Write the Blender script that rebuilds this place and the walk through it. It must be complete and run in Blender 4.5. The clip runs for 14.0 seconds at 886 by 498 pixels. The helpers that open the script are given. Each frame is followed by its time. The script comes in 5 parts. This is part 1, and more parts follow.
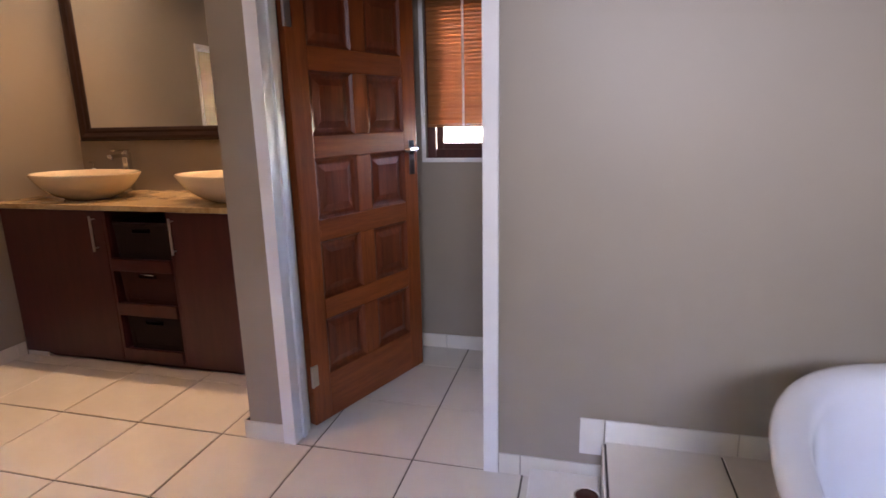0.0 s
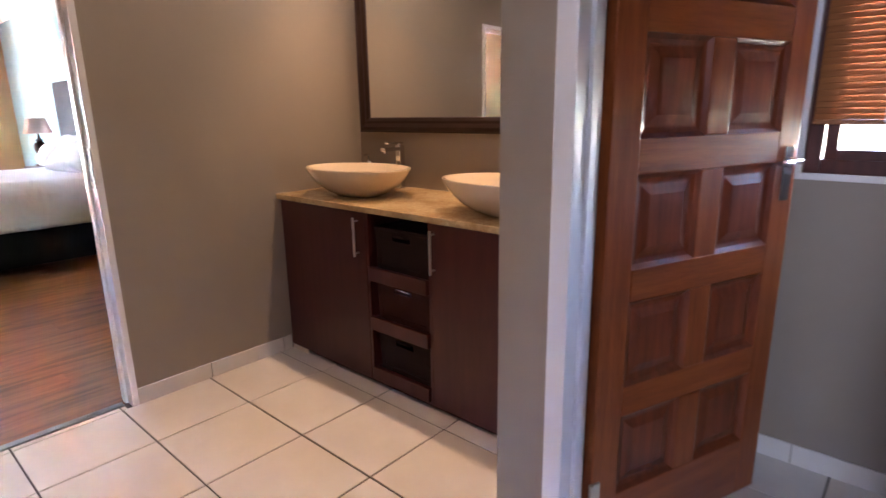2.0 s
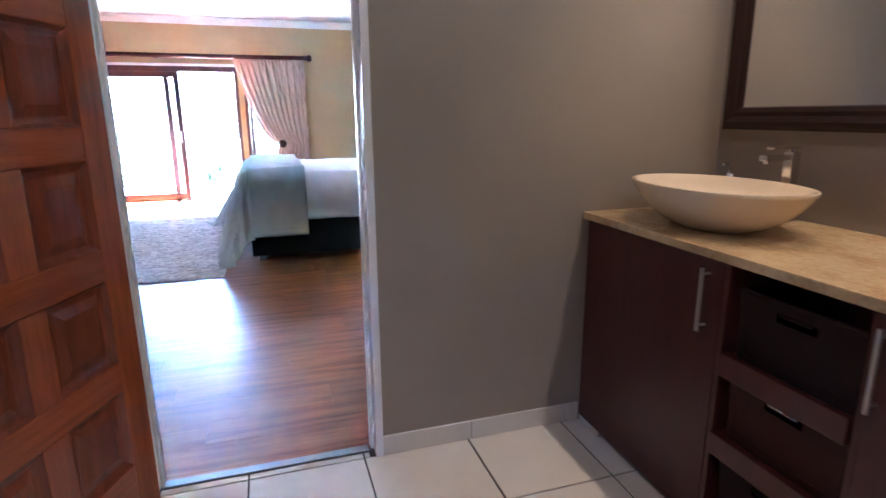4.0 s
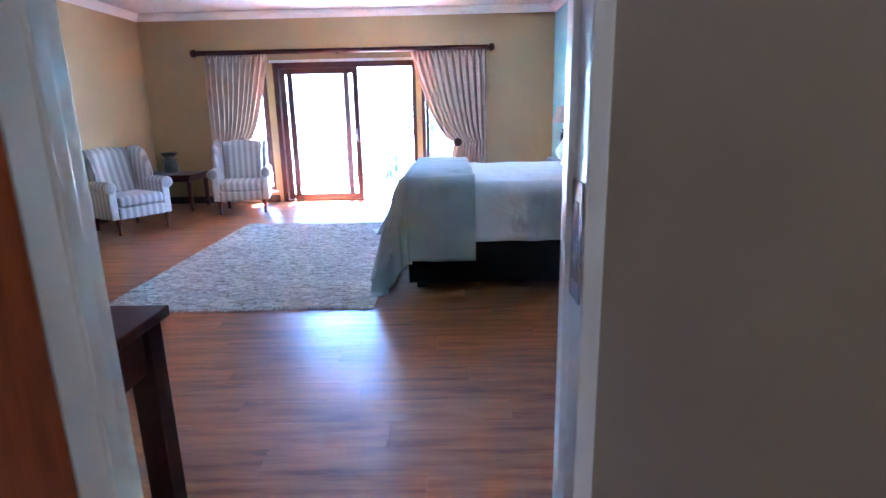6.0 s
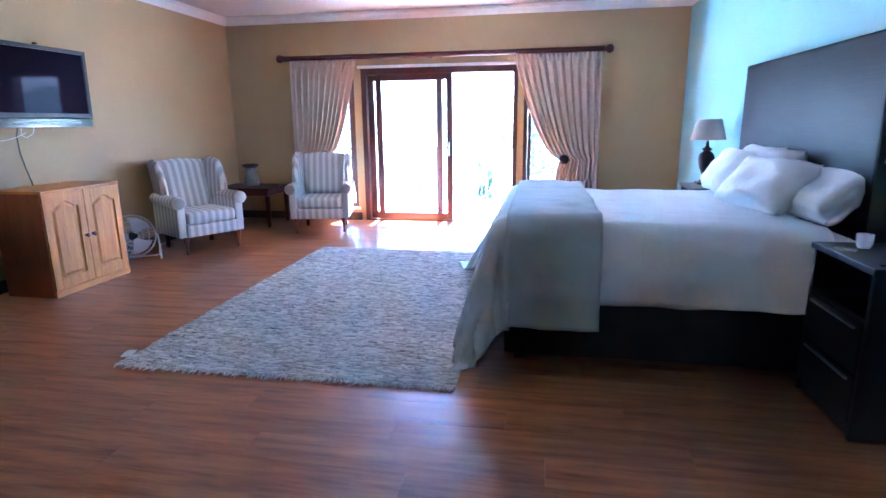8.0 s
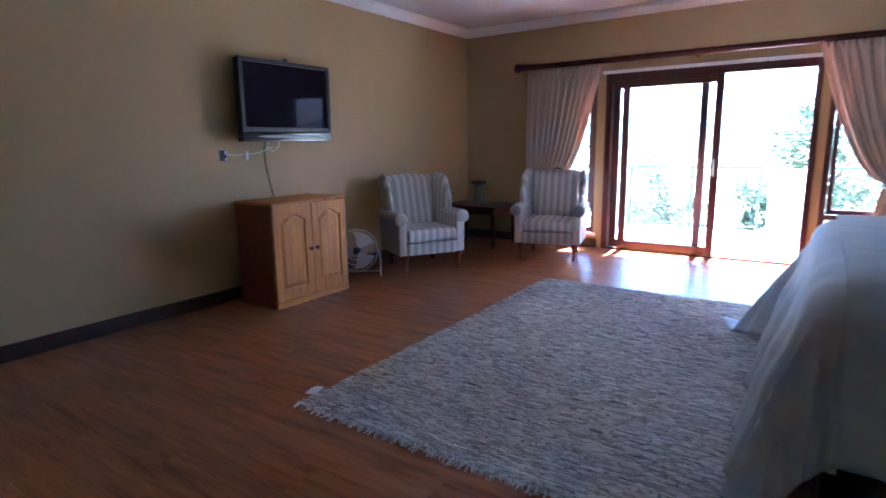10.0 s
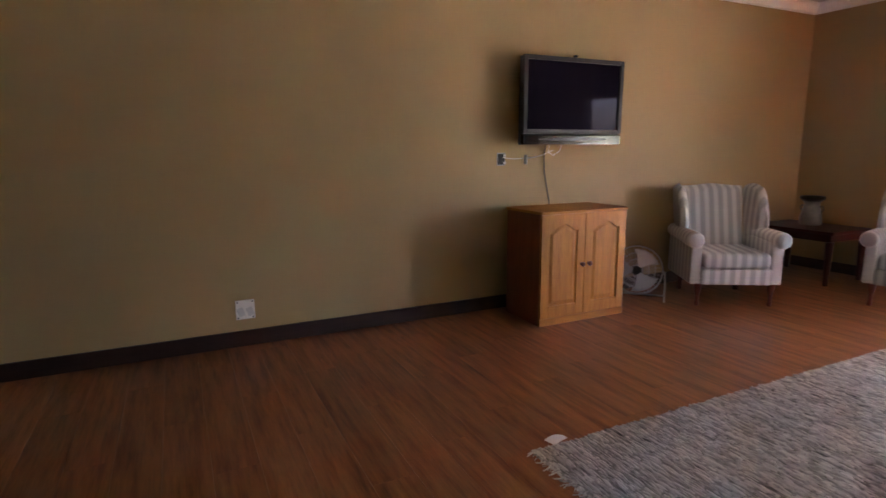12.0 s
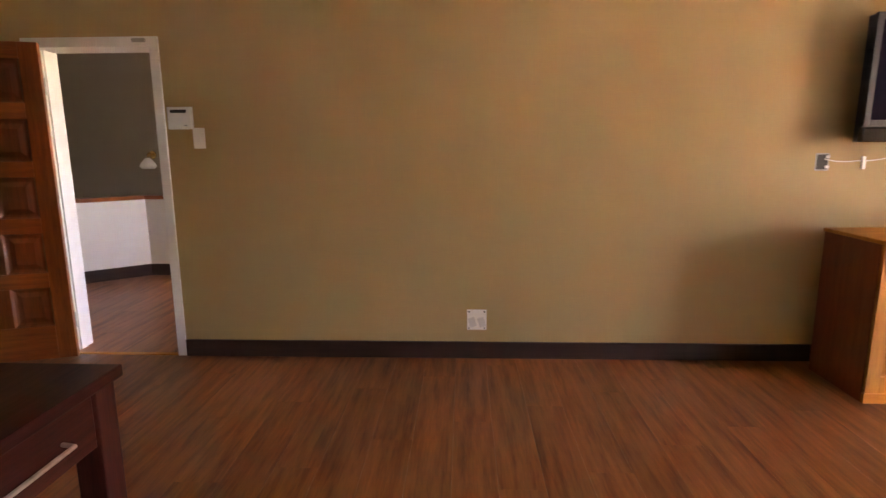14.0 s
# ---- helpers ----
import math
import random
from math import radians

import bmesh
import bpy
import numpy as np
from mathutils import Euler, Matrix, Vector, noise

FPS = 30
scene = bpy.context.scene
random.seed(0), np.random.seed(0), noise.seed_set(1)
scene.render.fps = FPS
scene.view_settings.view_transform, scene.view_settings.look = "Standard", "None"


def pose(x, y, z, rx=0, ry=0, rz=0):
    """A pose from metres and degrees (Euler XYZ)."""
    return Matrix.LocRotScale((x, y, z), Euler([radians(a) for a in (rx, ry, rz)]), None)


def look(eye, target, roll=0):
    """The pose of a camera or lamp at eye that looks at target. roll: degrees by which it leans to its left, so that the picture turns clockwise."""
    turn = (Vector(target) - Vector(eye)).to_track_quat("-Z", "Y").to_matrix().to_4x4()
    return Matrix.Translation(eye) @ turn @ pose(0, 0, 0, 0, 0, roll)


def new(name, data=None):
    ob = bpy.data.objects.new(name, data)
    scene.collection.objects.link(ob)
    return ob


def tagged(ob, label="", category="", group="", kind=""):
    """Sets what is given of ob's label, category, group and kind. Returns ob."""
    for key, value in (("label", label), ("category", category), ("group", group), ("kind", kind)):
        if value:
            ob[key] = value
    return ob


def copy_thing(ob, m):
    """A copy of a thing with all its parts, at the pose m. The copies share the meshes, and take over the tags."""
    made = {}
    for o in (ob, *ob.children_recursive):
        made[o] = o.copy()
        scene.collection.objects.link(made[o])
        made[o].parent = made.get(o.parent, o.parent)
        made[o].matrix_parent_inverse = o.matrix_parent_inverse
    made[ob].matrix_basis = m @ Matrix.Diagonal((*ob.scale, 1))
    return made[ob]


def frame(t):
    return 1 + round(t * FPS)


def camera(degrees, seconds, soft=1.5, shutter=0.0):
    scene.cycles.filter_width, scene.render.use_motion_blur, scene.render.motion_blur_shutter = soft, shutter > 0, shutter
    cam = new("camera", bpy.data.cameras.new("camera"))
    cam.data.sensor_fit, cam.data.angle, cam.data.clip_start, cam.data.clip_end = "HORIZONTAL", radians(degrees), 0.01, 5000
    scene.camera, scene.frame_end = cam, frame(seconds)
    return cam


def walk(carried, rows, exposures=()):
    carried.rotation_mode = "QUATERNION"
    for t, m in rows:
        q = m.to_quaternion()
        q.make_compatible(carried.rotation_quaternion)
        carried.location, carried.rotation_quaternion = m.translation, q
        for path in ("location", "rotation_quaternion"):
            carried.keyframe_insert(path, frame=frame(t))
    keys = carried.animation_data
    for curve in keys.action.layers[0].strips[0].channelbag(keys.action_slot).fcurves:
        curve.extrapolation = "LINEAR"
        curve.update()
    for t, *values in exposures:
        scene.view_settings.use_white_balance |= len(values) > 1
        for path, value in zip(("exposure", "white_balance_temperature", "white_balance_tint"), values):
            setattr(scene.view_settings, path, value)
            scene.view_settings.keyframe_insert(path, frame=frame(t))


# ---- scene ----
cam = camera(77.5, 14.0, shutter=0.3)
PATH = [
    (0, (0.621, 0.315, 1.368), (0.133, 2.199, 0.909), -1.2),
    (0.5, (0.55, 0.51, 1.451), (-0.114, 2.327, 0.945), -1.0),
    (1, (0.424, 0.721, 1.41), (-0.481, 2.435, 0.916), -1.2),
    (1.5, (0.248, 0.894, 1.421), (-0.863, 2.478, 0.915), -1.2),
    (2, (0.092, 1.023, 1.386), (-1.194, 2.477, 0.903), -0.9),
    (2.5, (-0.099, 1.247, 1.359), (-1.586, 2.499, 0.891), -1.0),
    (3, (-0.287, 1.366, 1.344), (-1.944, 2.384, 0.879), -0.8),
    (3.5, (-0.507, 1.444, 1.333), (-2.277, 2.252, 0.868), -0.6),
    (4, (-0.727, 1.514, 1.335), (-2.581, 2.098, 0.864), -0.4),
    (6.5, (-2.221, 1.659, 1.363), (-4.16, 1.546, 0.885), -1.3),
    (7, (-2.506, 1.609, 1.368), (-4.442, 1.427, 0.901), -1.1),
    (9.5, (-3.647, 1.342, 1.38), (-5.412, 0.489, 0.982), -0.7),
    (10, (-3.848, 1.227, 1.328), (-5.471, 0.12, 0.954), -0.9),
    (10.5, (-3.979, 1.127, 1.317), (-5.432, -0.197, 0.949), -0.7),
    (11, (-4.087, 1.071, 1.356), (-5.375, -0.412, 0.98), -0.6),
    (11.5, (-4.194, 0.993, 1.351), (-5.277, -0.648, 0.984), -0.5),
    (12, (-4.289, 0.946, 1.338), (-5.146, -0.826, 0.984), -0.4),
    (12.5, (-4.343, 0.87, 1.338), (-4.965, -0.999, 0.989), -0.3),
    (13, (-4.417, 0.736, 1.368), (-4.801, -1.193, 1.008), -0.3),
    (13.5, (-4.51, 0.616, 1.371), (-4.644, -1.346, 1.007), -0.3),
    (14, (-4.575, 0.457, 1.362), (-4.5, -1.508, 0.996), -0.3),
]
EXPOSURES = [(0.0, 7.15, 6200, 30), (2.0, 7.3, 5650, 30), (3.0, 7.2, 4680, 24), (4.0, 7.0, 4450, 18), (6.5, 6.45, 4150, 15), (7.2, 6.45, 4100, 15), (9.5, 5.45, 4500, 19), (10.5, 4.85, 4800, 21), (12.5, 5.6, 6900, 28), (14.0, 6.3, 8000, 33)]
walk(cam, [(t, look(eye, target, roll)) for t, eye, target, roll in PATH], EXPOSURES)

# ---------- light ----------
world = bpy.data.worlds.new("sky")
scene.world = world
world.use_nodes = True
SUN_EL, SUN_AZ = 70.0, 267.0
sky = world.node_tree.nodes.new("ShaderNodeTexSky")
sky.sky_type, sky.sun_disc = "NISHITA", False
sky.sun_elevation, sky.sun_rotation = radians(SUN_EL), radians(SUN_AZ)
world.node_tree.links.new(sky.outputs[0], world.node_tree.nodes["Background"].inputs["Color"])
world.node_tree.nodes["Background"].inputs["Strength"].default_value = 0.10
sun = new("sun", bpy.data.lights.new("sun", "SUN"))
sun.data.energy, sun.data.angle, sun.data.color = 5.0, radians(0.5), (1.0, 0.95, 0.88)
_d = Vector((math.sin(radians(SUN_AZ)) * math.cos(radians(SUN_EL)), math.cos(radians(SUN_AZ)) * math.cos(radians(SUN_EL)), math.sin(radians(SUN_EL))))
sun.matrix_basis = look(_d * 30, (0, 0, 0))
LAMPS = ((-2.25, 3.02), (-1.24, 3.02), (-1.25, 1.50))
for _x, _y in LAMPS:
    lamp = new("downlight_lamp", bpy.data.lights.new("downlight_lamp", "SPOT"))
    lamp.data.energy, lamp.data.spot_size, lamp.data.spot_blend, lamp.data.shadow_soft_size, lamp.data.color = 0.27, radians(74), 0.7, 0.03, (1.0, 0.53, 0.18)
    lamp.matrix_basis = pose(_x, _y, 2.68)
# Added fill lamp outside an unseen opening, aimed to brighten the toilet partition.
bath_window_light = new("bath_window_light", bpy.data.lights.new("bath_window_light", "AREA"))
bath_window_light.data.energy, bath_window_light.data.shape, bath_window_light.data.size, bath_window_light.data.color = 0.078, "RECTANGLE", 0.96, (0.90, 0.94, 0.96)
bath_window_light.data.size_y = 0.36
bath_window_light.data.spread = radians(55)
bath_window_light.matrix_basis = look((1.0, -1.36, 2.15), (1.05, 2.2, 1.3))

# ---------- helpers of this scene ----------
def mesh_of(name, bm, mats, smooth=False):
    me = bpy.data.meshes.new(name)
    bmesh.ops.recalc_face_normals(bm, faces=bm.faces[:])
    bm.to_mesh(me)
    bm.free()
    for m in (mats if isinstance(mats, (list, tuple)) else [mats]):
        me.materials.append(m)
    if smooth:
        for p in me.polygons:
            p.use_smooth = True
        me.set_sharp_from_angle(angle=radians(smooth if smooth is not True else 40))
    return me


def part(name, bm, material, parent, label="", smooth=False, at=None):
    ob = new(name, mesh_of(name, bm, material, smooth))
    ob.parent = parent
    if at is not None:
        ob.matrix_basis = at
    if label:
        tagged(ob, label)
    return ob


def thing(name, m, label, category, group="", kind=""):
    ob = new(name)
    ob.empty_display_size = 0.1
    ob.matrix_basis = m
    return tagged(ob, label, category, group, kind)


def solid(name, bm, material, label, category, group="", kind="", smooth=False, at=None):
    ob = new(name, mesh_of(name, bm, material, smooth))
    if at is not None:
        ob.matrix_basis = at
    return tagged(ob, label, category, group, kind)


def bx(bm, x0, y0, z0, x1, y1, z1, bev=0.0, seg=2, m=None, mi=0):
    r = bmesh.ops.create_cube(bm, size=1)
    vs = r["verts"]
    for v in vs:
        v.co = Vector((x0 + (v.co.x + .5) * (x1 - x0), y0 + (v.co.y + .5) * (y1 - y0), z0 + (v.co.z + .5) * (z1 - z0)))
    faces = {f for v in vs for f in v.link_faces}
    if bev:
        edges = list({e for v in vs for e in v.link_edges})
        r = bmesh.ops.bevel(bm, geom=edges, offset=bev, segments=seg, profile=0.6, affect="EDGES")
        vs = list(set(r["verts"]) | {v for v in vs if v.is_valid})
        faces = {f for v in vs for f in v.link_faces}
    for f in faces:
        f.material_index = mi
    if m is not None:
        bmesh.ops.transform(bm, matrix=m, verts=vs)
    return bm


def box(x0, y0, z0, x1, y1, z1, bev=0.0, seg=2, m=None):
    return bx(bmesh.new(), x0, y0, z0, x1, y1, z1, bev, seg, m)


def grid(bm, fn, nu, nv, close_u=False, close_v=False, mi=0):
    """A sheet of nu x nv cells over fn(u, v), u and v from 0 to 1."""
    rows = []
    for i in range(nu + (0 if close_u else 1)):
        rows.append([bm.verts.new(fn(i / nu, j / nv)) for j in range(nv + (0 if close_v else 1))])
    for i in range(nu):
        a, b = rows[i], rows[(i + 1) % len(rows)]
        for j in range(nv):
            k = (j + 1) % len(a)
            f = bm.faces.new((a[j], b[j], b[k], a[k]))
            f.material_index = mi
    return rows


def lathe(bm, prof, n=24, sx=1.0, sy=1.0, c=(0, 0, 0), mi=0):
    """Turns a profile of (radius, height) round z."""
    rows = []
    for r, z in prof:
        if r < 1e-6:
            rows.append([bm.verts.new((c[0], c[1], c[2] + z))])
        else:
            rows.append([bm.verts.new((c[0] + sx * r * math.cos(2 * math.pi * k / n), c[1] + sy * r * math.sin(2 * math.pi * k / n), c[2] + z)) for k in range(n)])
    for a, b in zip(rows, rows[1:]):
        for k in range(n):
            q = (k + 1) % n
            if len(a) == 1 and len(b) == 1:
                continue
            if len(a) == 1:
                f = bm.faces.new((a[0], b[k], b[q]))
            elif len(b) == 1:
                f = bm.faces.new((a[k], a[q], b[0]))
            else:
                f = bm.faces.new((a[k], a[q], b[q], b[k]))
            f.material_index = mi
    return bm


def tube(bm, pts, r, n=8, mi=0, closed=False):
    """A round bar along points; r is one radius or one per point."""
    pts = [Vector(p) for p in pts]
    rings = []
    for i, p in enumerate(pts):
        a = pts[i - 1] if (i or closed) else p
        b = pts[(i + 1) % len(pts)] if (i < len(pts) - 1 or closed) else p
        d = (b - a).normalized()
        u = d.cross(Vector((0, 0, 1)) if abs(d.z) < 0.9 else Vector((1, 0, 0))).normalized()
        v = d.cross(u)
        rr = r[i] if isinstance(r, (list, tuple)) else r
        rings.append([bm.verts.new(p + rr * (math.cos(2 * math.pi * k / n) * u + math.sin(2 * math.pi * k / n) * v)) for k in range(n)])
    pairs = list(zip(rings, rings[1:])) + ([(rings[-1], rings[0])] if closed else [])
    for a, b in pairs:
        for k in range(n):
            f = bm.faces.new((a[k], a[(k + 1) % n], b[(k + 1) % n], b[k]))
            f.material_index = mi
    if not closed:
        for ring in (rings[0][::-1], rings[-1]):
            bm.faces.new(ring).material_index = mi
    return bm


def wave_line(p, q, sag, n=10, side=(0, 0, 0)):
    p, q, s = Vector(p), Vector(q), Vector(side)
    return [p.lerp(q, i / n) + Vector((0, 0, -sag * 4 * (i / n) * (1 - i / n))) + s * math.sin(math.pi * 2 * i / n) for i in range(n + 1)]


def wall(name, x0, x1, y0, y1, z0, z1, holes, material, along, label):
    """A wall of some thickness with openings (a, b, low, high) through it, along x or y."""
    bm = bmesh.new()
    a0, a1 = (x0, x1) if along == "x" else (y0, y1)
    cuts = sorted({a0, a1, *[h[0] for h in holes], *[h[1] for h in holes]})
    for a, b in zip(cuts, cuts[1:]):
        mid = (a + b) / 2
        spans, z = [], z0
        for h in sorted([h for h in holes if h[0] < mid < h[1]], key=lambda h: h[2]):
            if h[2] > z:
                spans.append((z, h[2]))
            z = h[3]
        if z < z1:
            spans.append((z, z1))
        for lo, hi in spans:
            if along == "x":
                bx(bm, a, y0, lo, b, y1, hi)
            else:
                bx(bm, x0, a, lo, x1, b, hi)
    bmesh.ops.remove_doubles(bm, verts=bm.verts, dist=1e-5)
    return solid(name, bm, material, label, "wall", kind="structure")


# ---------- materials ----------
def nodes_of(name):
    m = bpy.data.materials.new(name)
    m.use_nodes = True
    nt = m.node_tree
    return m, nt, nt.nodes["Principled BSDF"]


def rgb(c):
    return (*c, 1)


def coords(nt, scale=(1, 1, 1), piece=False):
    tc = nt.nodes.new("ShaderNodeTexCoord")
    mp = nt.nodes.new("ShaderNodeMapping")
    mp.inputs["Scale"].default_value = scale
    nt.links.new(tc.outputs["Object"], mp.inputs["Vector"])
    if piece:
        oi = nt.nodes.new("ShaderNodeObjectInfo")
        mul = nt.nodes.new("ShaderNodeMath")
        mul.operation = "MULTIPLY"
        mul.inputs[1].default_value = 37.0
        nt.links.new(oi.outputs["Random"], mul.inputs[0])
        nt.links.new(mul.outputs[0], mp.inputs["Location"])
    return mp.outputs["Vector"]


def noise_tex(nt, vec, scale, detail=4, rough=0.55):
    n = nt.nodes.new("ShaderNodeTexNoise")
    n.inputs["Scale"].default_value, n.inputs["Detail"].default_value, n.inputs["Roughness"].default_value = scale, detail, rough
    nt.links.new(vec, n.inputs["Vector"])
    return n.outputs["Fac"]


def ramp(nt, fac, stops):
    r = nt.nodes.new("ShaderNodeValToRGB")
    els = r.color_ramp.elements
    while len(els) < len(stops):
        els.new(0.5)
    for e, (p, c) in zip(els, stops):
        e.position, e.color = p, (c if len(c) == 4 else rgb(c))
    nt.links.new(fac, r.inputs["Fac"])
    return r.outputs["Color"]


def mix(nt, fac, a, b, kind="MIX"):
    m = nt.nodes.new("ShaderNodeMix")
    m.data_type, m.blend_type = "RGBA", kind
    for s, v in ((0, fac), (6, a), (7, b)):
        if isinstance(v, (int, float)):
            m.inputs[s].default_value = v
        elif isinstance(v, tuple):
            m.inputs[s].default_value = rgb(v)
        else:
            nt.links.new(v, m.inputs[s])
    return m.outputs[2]


def bump(nt, bsdf, fac, dist, strength=0.5):
    b = nt.nodes.new("ShaderNodeBump")
    b.inputs["Distance"].default_value, b.inputs["Strength"].default_value = dist, strength
    nt.links.new(fac, b.inputs["Height"])
    nt.links.new(b.outputs["Normal"], bsdf.inputs["Normal"])


def plain(name, colour, rough=0.5, metal=0.0, vary=0.08, scale=3.0, fine=90.0, relief=0.0006, coat=0.0, rvary=0.1):
    """Paint, plastic, metal, stone: one colour that varies at two scales, with fine relief."""
    m, nt, b = nodes_of(name)
    v = coords(nt)
    big, small = noise_tex(nt, v, scale), noise_tex(nt, v, fine, 3)
    dark = tuple(c * (1 - vary) for c in colour)
    light = tuple(min(1, c * (1 + vary)) for c in colour)
    c = ramp(nt, big, [(0.3, dark), (0.7, light)])
    c = mix(nt, 0.12, c, ramp(nt, small, [(0.35, dark), (0.65, light)]), "MIX")
    nt.links.new(c, b.inputs["Base Color"])
    r = ramp(nt, big, [(0.3, (max(0, rough - rvary / 2),) * 3), (0.75, (min(1, rough + rvary / 2),) * 3)])
    nt.links.new(r, b.inputs["Roughness"])
    b.inputs["Metallic"].default_value = metal
    b.inputs["Coat Weight"].default_value = coat
    b.inputs["Coat Roughness"].default_value = 0.15
    if relief:
        bump(nt, b, small, relief)
    return m


def wood(name, dark, light, along="y", rough=0.35, stretch=14.0, scale=1.0, coat=0.0, piece=False, vary=0.0, relief=0.0001, fine=0.2, lo=0.28, hi=0.72):
    """Wood with grain along one axis of the object."""
    m, nt, b = nodes_of(name)
    s = [stretch * scale] * 3
    s["xyz".index(along)] = scale
    v = coords(nt, tuple(s), piece)
    n1 = noise_tex(nt, v, 1.6, 6, 0.62)
    n2 = noise_tex(nt, v, 9.0, 3, 0.6)
    mid = tuple((p + q) / 2 for p, q in zip(dark, light))
    c = ramp(nt, n1, [(lo, dark), (0.5, mid), (hi, light)])
    c = mix(nt, fine, c, ramp(nt, n2, [(0.35, dark), (0.6, light)]), "MIX")
    if piece and vary:
        oi = nt.nodes.new("ShaderNodeObjectInfo")
        k = ramp(nt, oi.outputs["Random"], [(0, (1 - vary,) * 3), (1, (1 + vary,) * 3)])
        c = mix(nt, 1.0, c, k, "MULTIPLY")
    nt.links.new(c, b.inputs["Base Color"])
    nt.links.new(ramp(nt, n1, [(0.3, (rough + 0.03,) * 3), (0.7, (max(0.05, rough - 0.02),) * 3)]), b.inputs["Roughness"])
    b.inputs["Coat Weight"].default_value = coat
    b.inputs["Coat Roughness"].default_value = 0.16
    if relief:
        bump(nt, b, n2, relief, 0.3)
    return m


def cloth(name, colour, weave=420.0, vary=0.06, rough=0.9, fold=0.0, through_light=0.0, sheen=0.2):
    m, nt, b = nodes_of(name)
    v = coords(nt)
    big, w = noise_tex(nt, v, 5.0), noise_tex(nt, v, weave, 2)
    c = ramp(nt, big, [(0.3, tuple(k * (1 - vary) for k in colour)), (0.7, tuple(min(1, k * (1 + vary)) for k in colour))])
    c = mix(nt, 0.15, c, ramp(nt, w, [(0.3, tuple(k * 0.75 for k in colour)), (0.7, colour)]), "MIX")
    nt.links.new(c, b.inputs["Base Color"])
    b.inputs["Roughness"].default_value = rough
    b.inputs["Sheen Weight"].default_value = sheen
    if fold:
        f = noise_tex(nt, v, 7.0, 5, 0.5)
        bump(nt, b, f, fold, 0.6)
    else:
        bump(nt, b, w, 0.0008, 0.5)
    if through_light:
        tr = nt.nodes.new("ShaderNodeBsdfTranslucent")
        nt.links.new(c, tr.inputs["Color"])
        mx = nt.nodes.new("ShaderNodeMixShader")
        mx.inputs[0].default_value = through_light
        out = nt.nodes["Material Output"]
        nt.links.new(b.outputs[0], mx.inputs[1])
        nt.links.new(tr.outputs[0], mx.inputs[2])
        nt.links.new(mx.outputs[0], out.inputs["Surface"])
    return m


def striped(name, axis, a, b_, c_, period):
    """Upholstery with broad and narrow stripes across one axis."""
    m, nt, b = nodes_of(name)
    tc = nt.nodes.new("ShaderNodeTexCoord")
    sp = nt.nodes.new("ShaderNodeSeparateXYZ")
    nt.links.new(tc.outputs["Object"], sp.inputs[0])
    mul = nt.nodes.new("ShaderNodeMath")
    mul.operation = "MULTIPLY_ADD"
    mul.inputs[1].default_value, mul.inputs[2].default_value = 1 / period, 40.25
    nt.links.new(sp.outputs["XYZ".index(axis)], mul.inputs[0])
    fr = nt.nodes.new("ShaderNodeMath")
    fr.operation = "FRACT"
    nt.links.new(mul.outputs[0], fr.inputs[0])
    c = ramp(nt, fr.outputs[0], [(0.0, a), (0.36, a), (0.38, c_), (0.44, c_), (0.46, b_), (0.88, b_), (0.90, c_), (0.97, c_), (0.99, a)])
    v = coords(nt)
    w = noise_tex(nt, v, 380, 2)
    c = mix(nt, 0.22, c, ramp(nt, w, [(0.3, (0.25, 0.23, 0.2)), (0.7, (0.8, 0.78, 0.72))]))
    nt.links.new(c, b.inputs["Base Color"])
    b.inputs["Roughness"].default_value = 0.9
    b.inputs["Sheen Weight"].default_value = 0.2
    bump(nt, b, w, 0.0008, 0.5)
    return m


def glass(name, tint=(1, 1, 1), rough=0.0):
    m, nt, b = nodes_of(name)
    gl = nt.nodes.new("ShaderNodeBsdfGlossy")
    gl.inputs["Roughness"].default_value = 0.02
    tr = nt.nodes.new("ShaderNodeBsdfTransparent")
    tr.inputs["Color"].default_value = rgb(tint)
    fr = nt.nodes.new("ShaderNodeFresnel")
    fr.inputs["IOR"].default_value = 1.5
    mx = nt.nodes.new("ShaderNodeMixShader")
    nt.links.new(fr.outputs[0], mx.inputs[0])
    nt.links.new(tr.outputs[0], mx.inputs[1])
    nt.links.new(gl.outputs[0], mx.inputs[2])
    nt.links.new(mx.outputs[0], nt.nodes["Material Output"].inputs["Surface"])
    return m


def glow(name, colour, strength):
    m, nt, b = nodes_of(name)
    b.inputs["Base Color"].default_value = rgb(colour)
    b.inputs["Emission Color"].default_value = rgb(colour)
    b.inputs["Emission Strength"].default_value = strength
    return m


bulb_glow = glow("warm_bulb", (1.0, 0.75, 0.45), 6.0)
tan_paint = plain("tan_wall_paint", (0.405, 0.280, 0.122), 0.6, vary=0.05, scale=1.2, fine=160, relief=0.0008)
blue_paint = plain("blue_wall_paint", (0.30, 0.56, 0.62), 0.6, vary=0.05, scale=1.2, fine=160, relief=0.0008)
grey_paint = plain("warm_grey_wall_paint", (0.295, 0.25, 0.197), 0.5, vary=0.05, scale=1.2, fine=160, relief=0.0008)
white_paint = plain("white_paint", (0.80, 0.79, 0.77), 0.45, vary=0.03, scale=2, fine=140, relief=0.0005)
gloss_white = plain("white_enamel", (0.78, 0.78, 0.78), 0.30, vary=0.02, scale=3, fine=60, relief=0.00008, rvary=0.04)
# The bathroom ceiling is unseen; its dark colour keeps bounce off the upper walls.
bath_ceiling_dark = plain("bath_ceiling_low_bounce", (0.24, 0.20, 0.16), 0.7, vary=0.08, scale=3)
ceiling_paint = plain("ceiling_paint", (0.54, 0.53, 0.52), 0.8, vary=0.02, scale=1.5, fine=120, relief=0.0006)
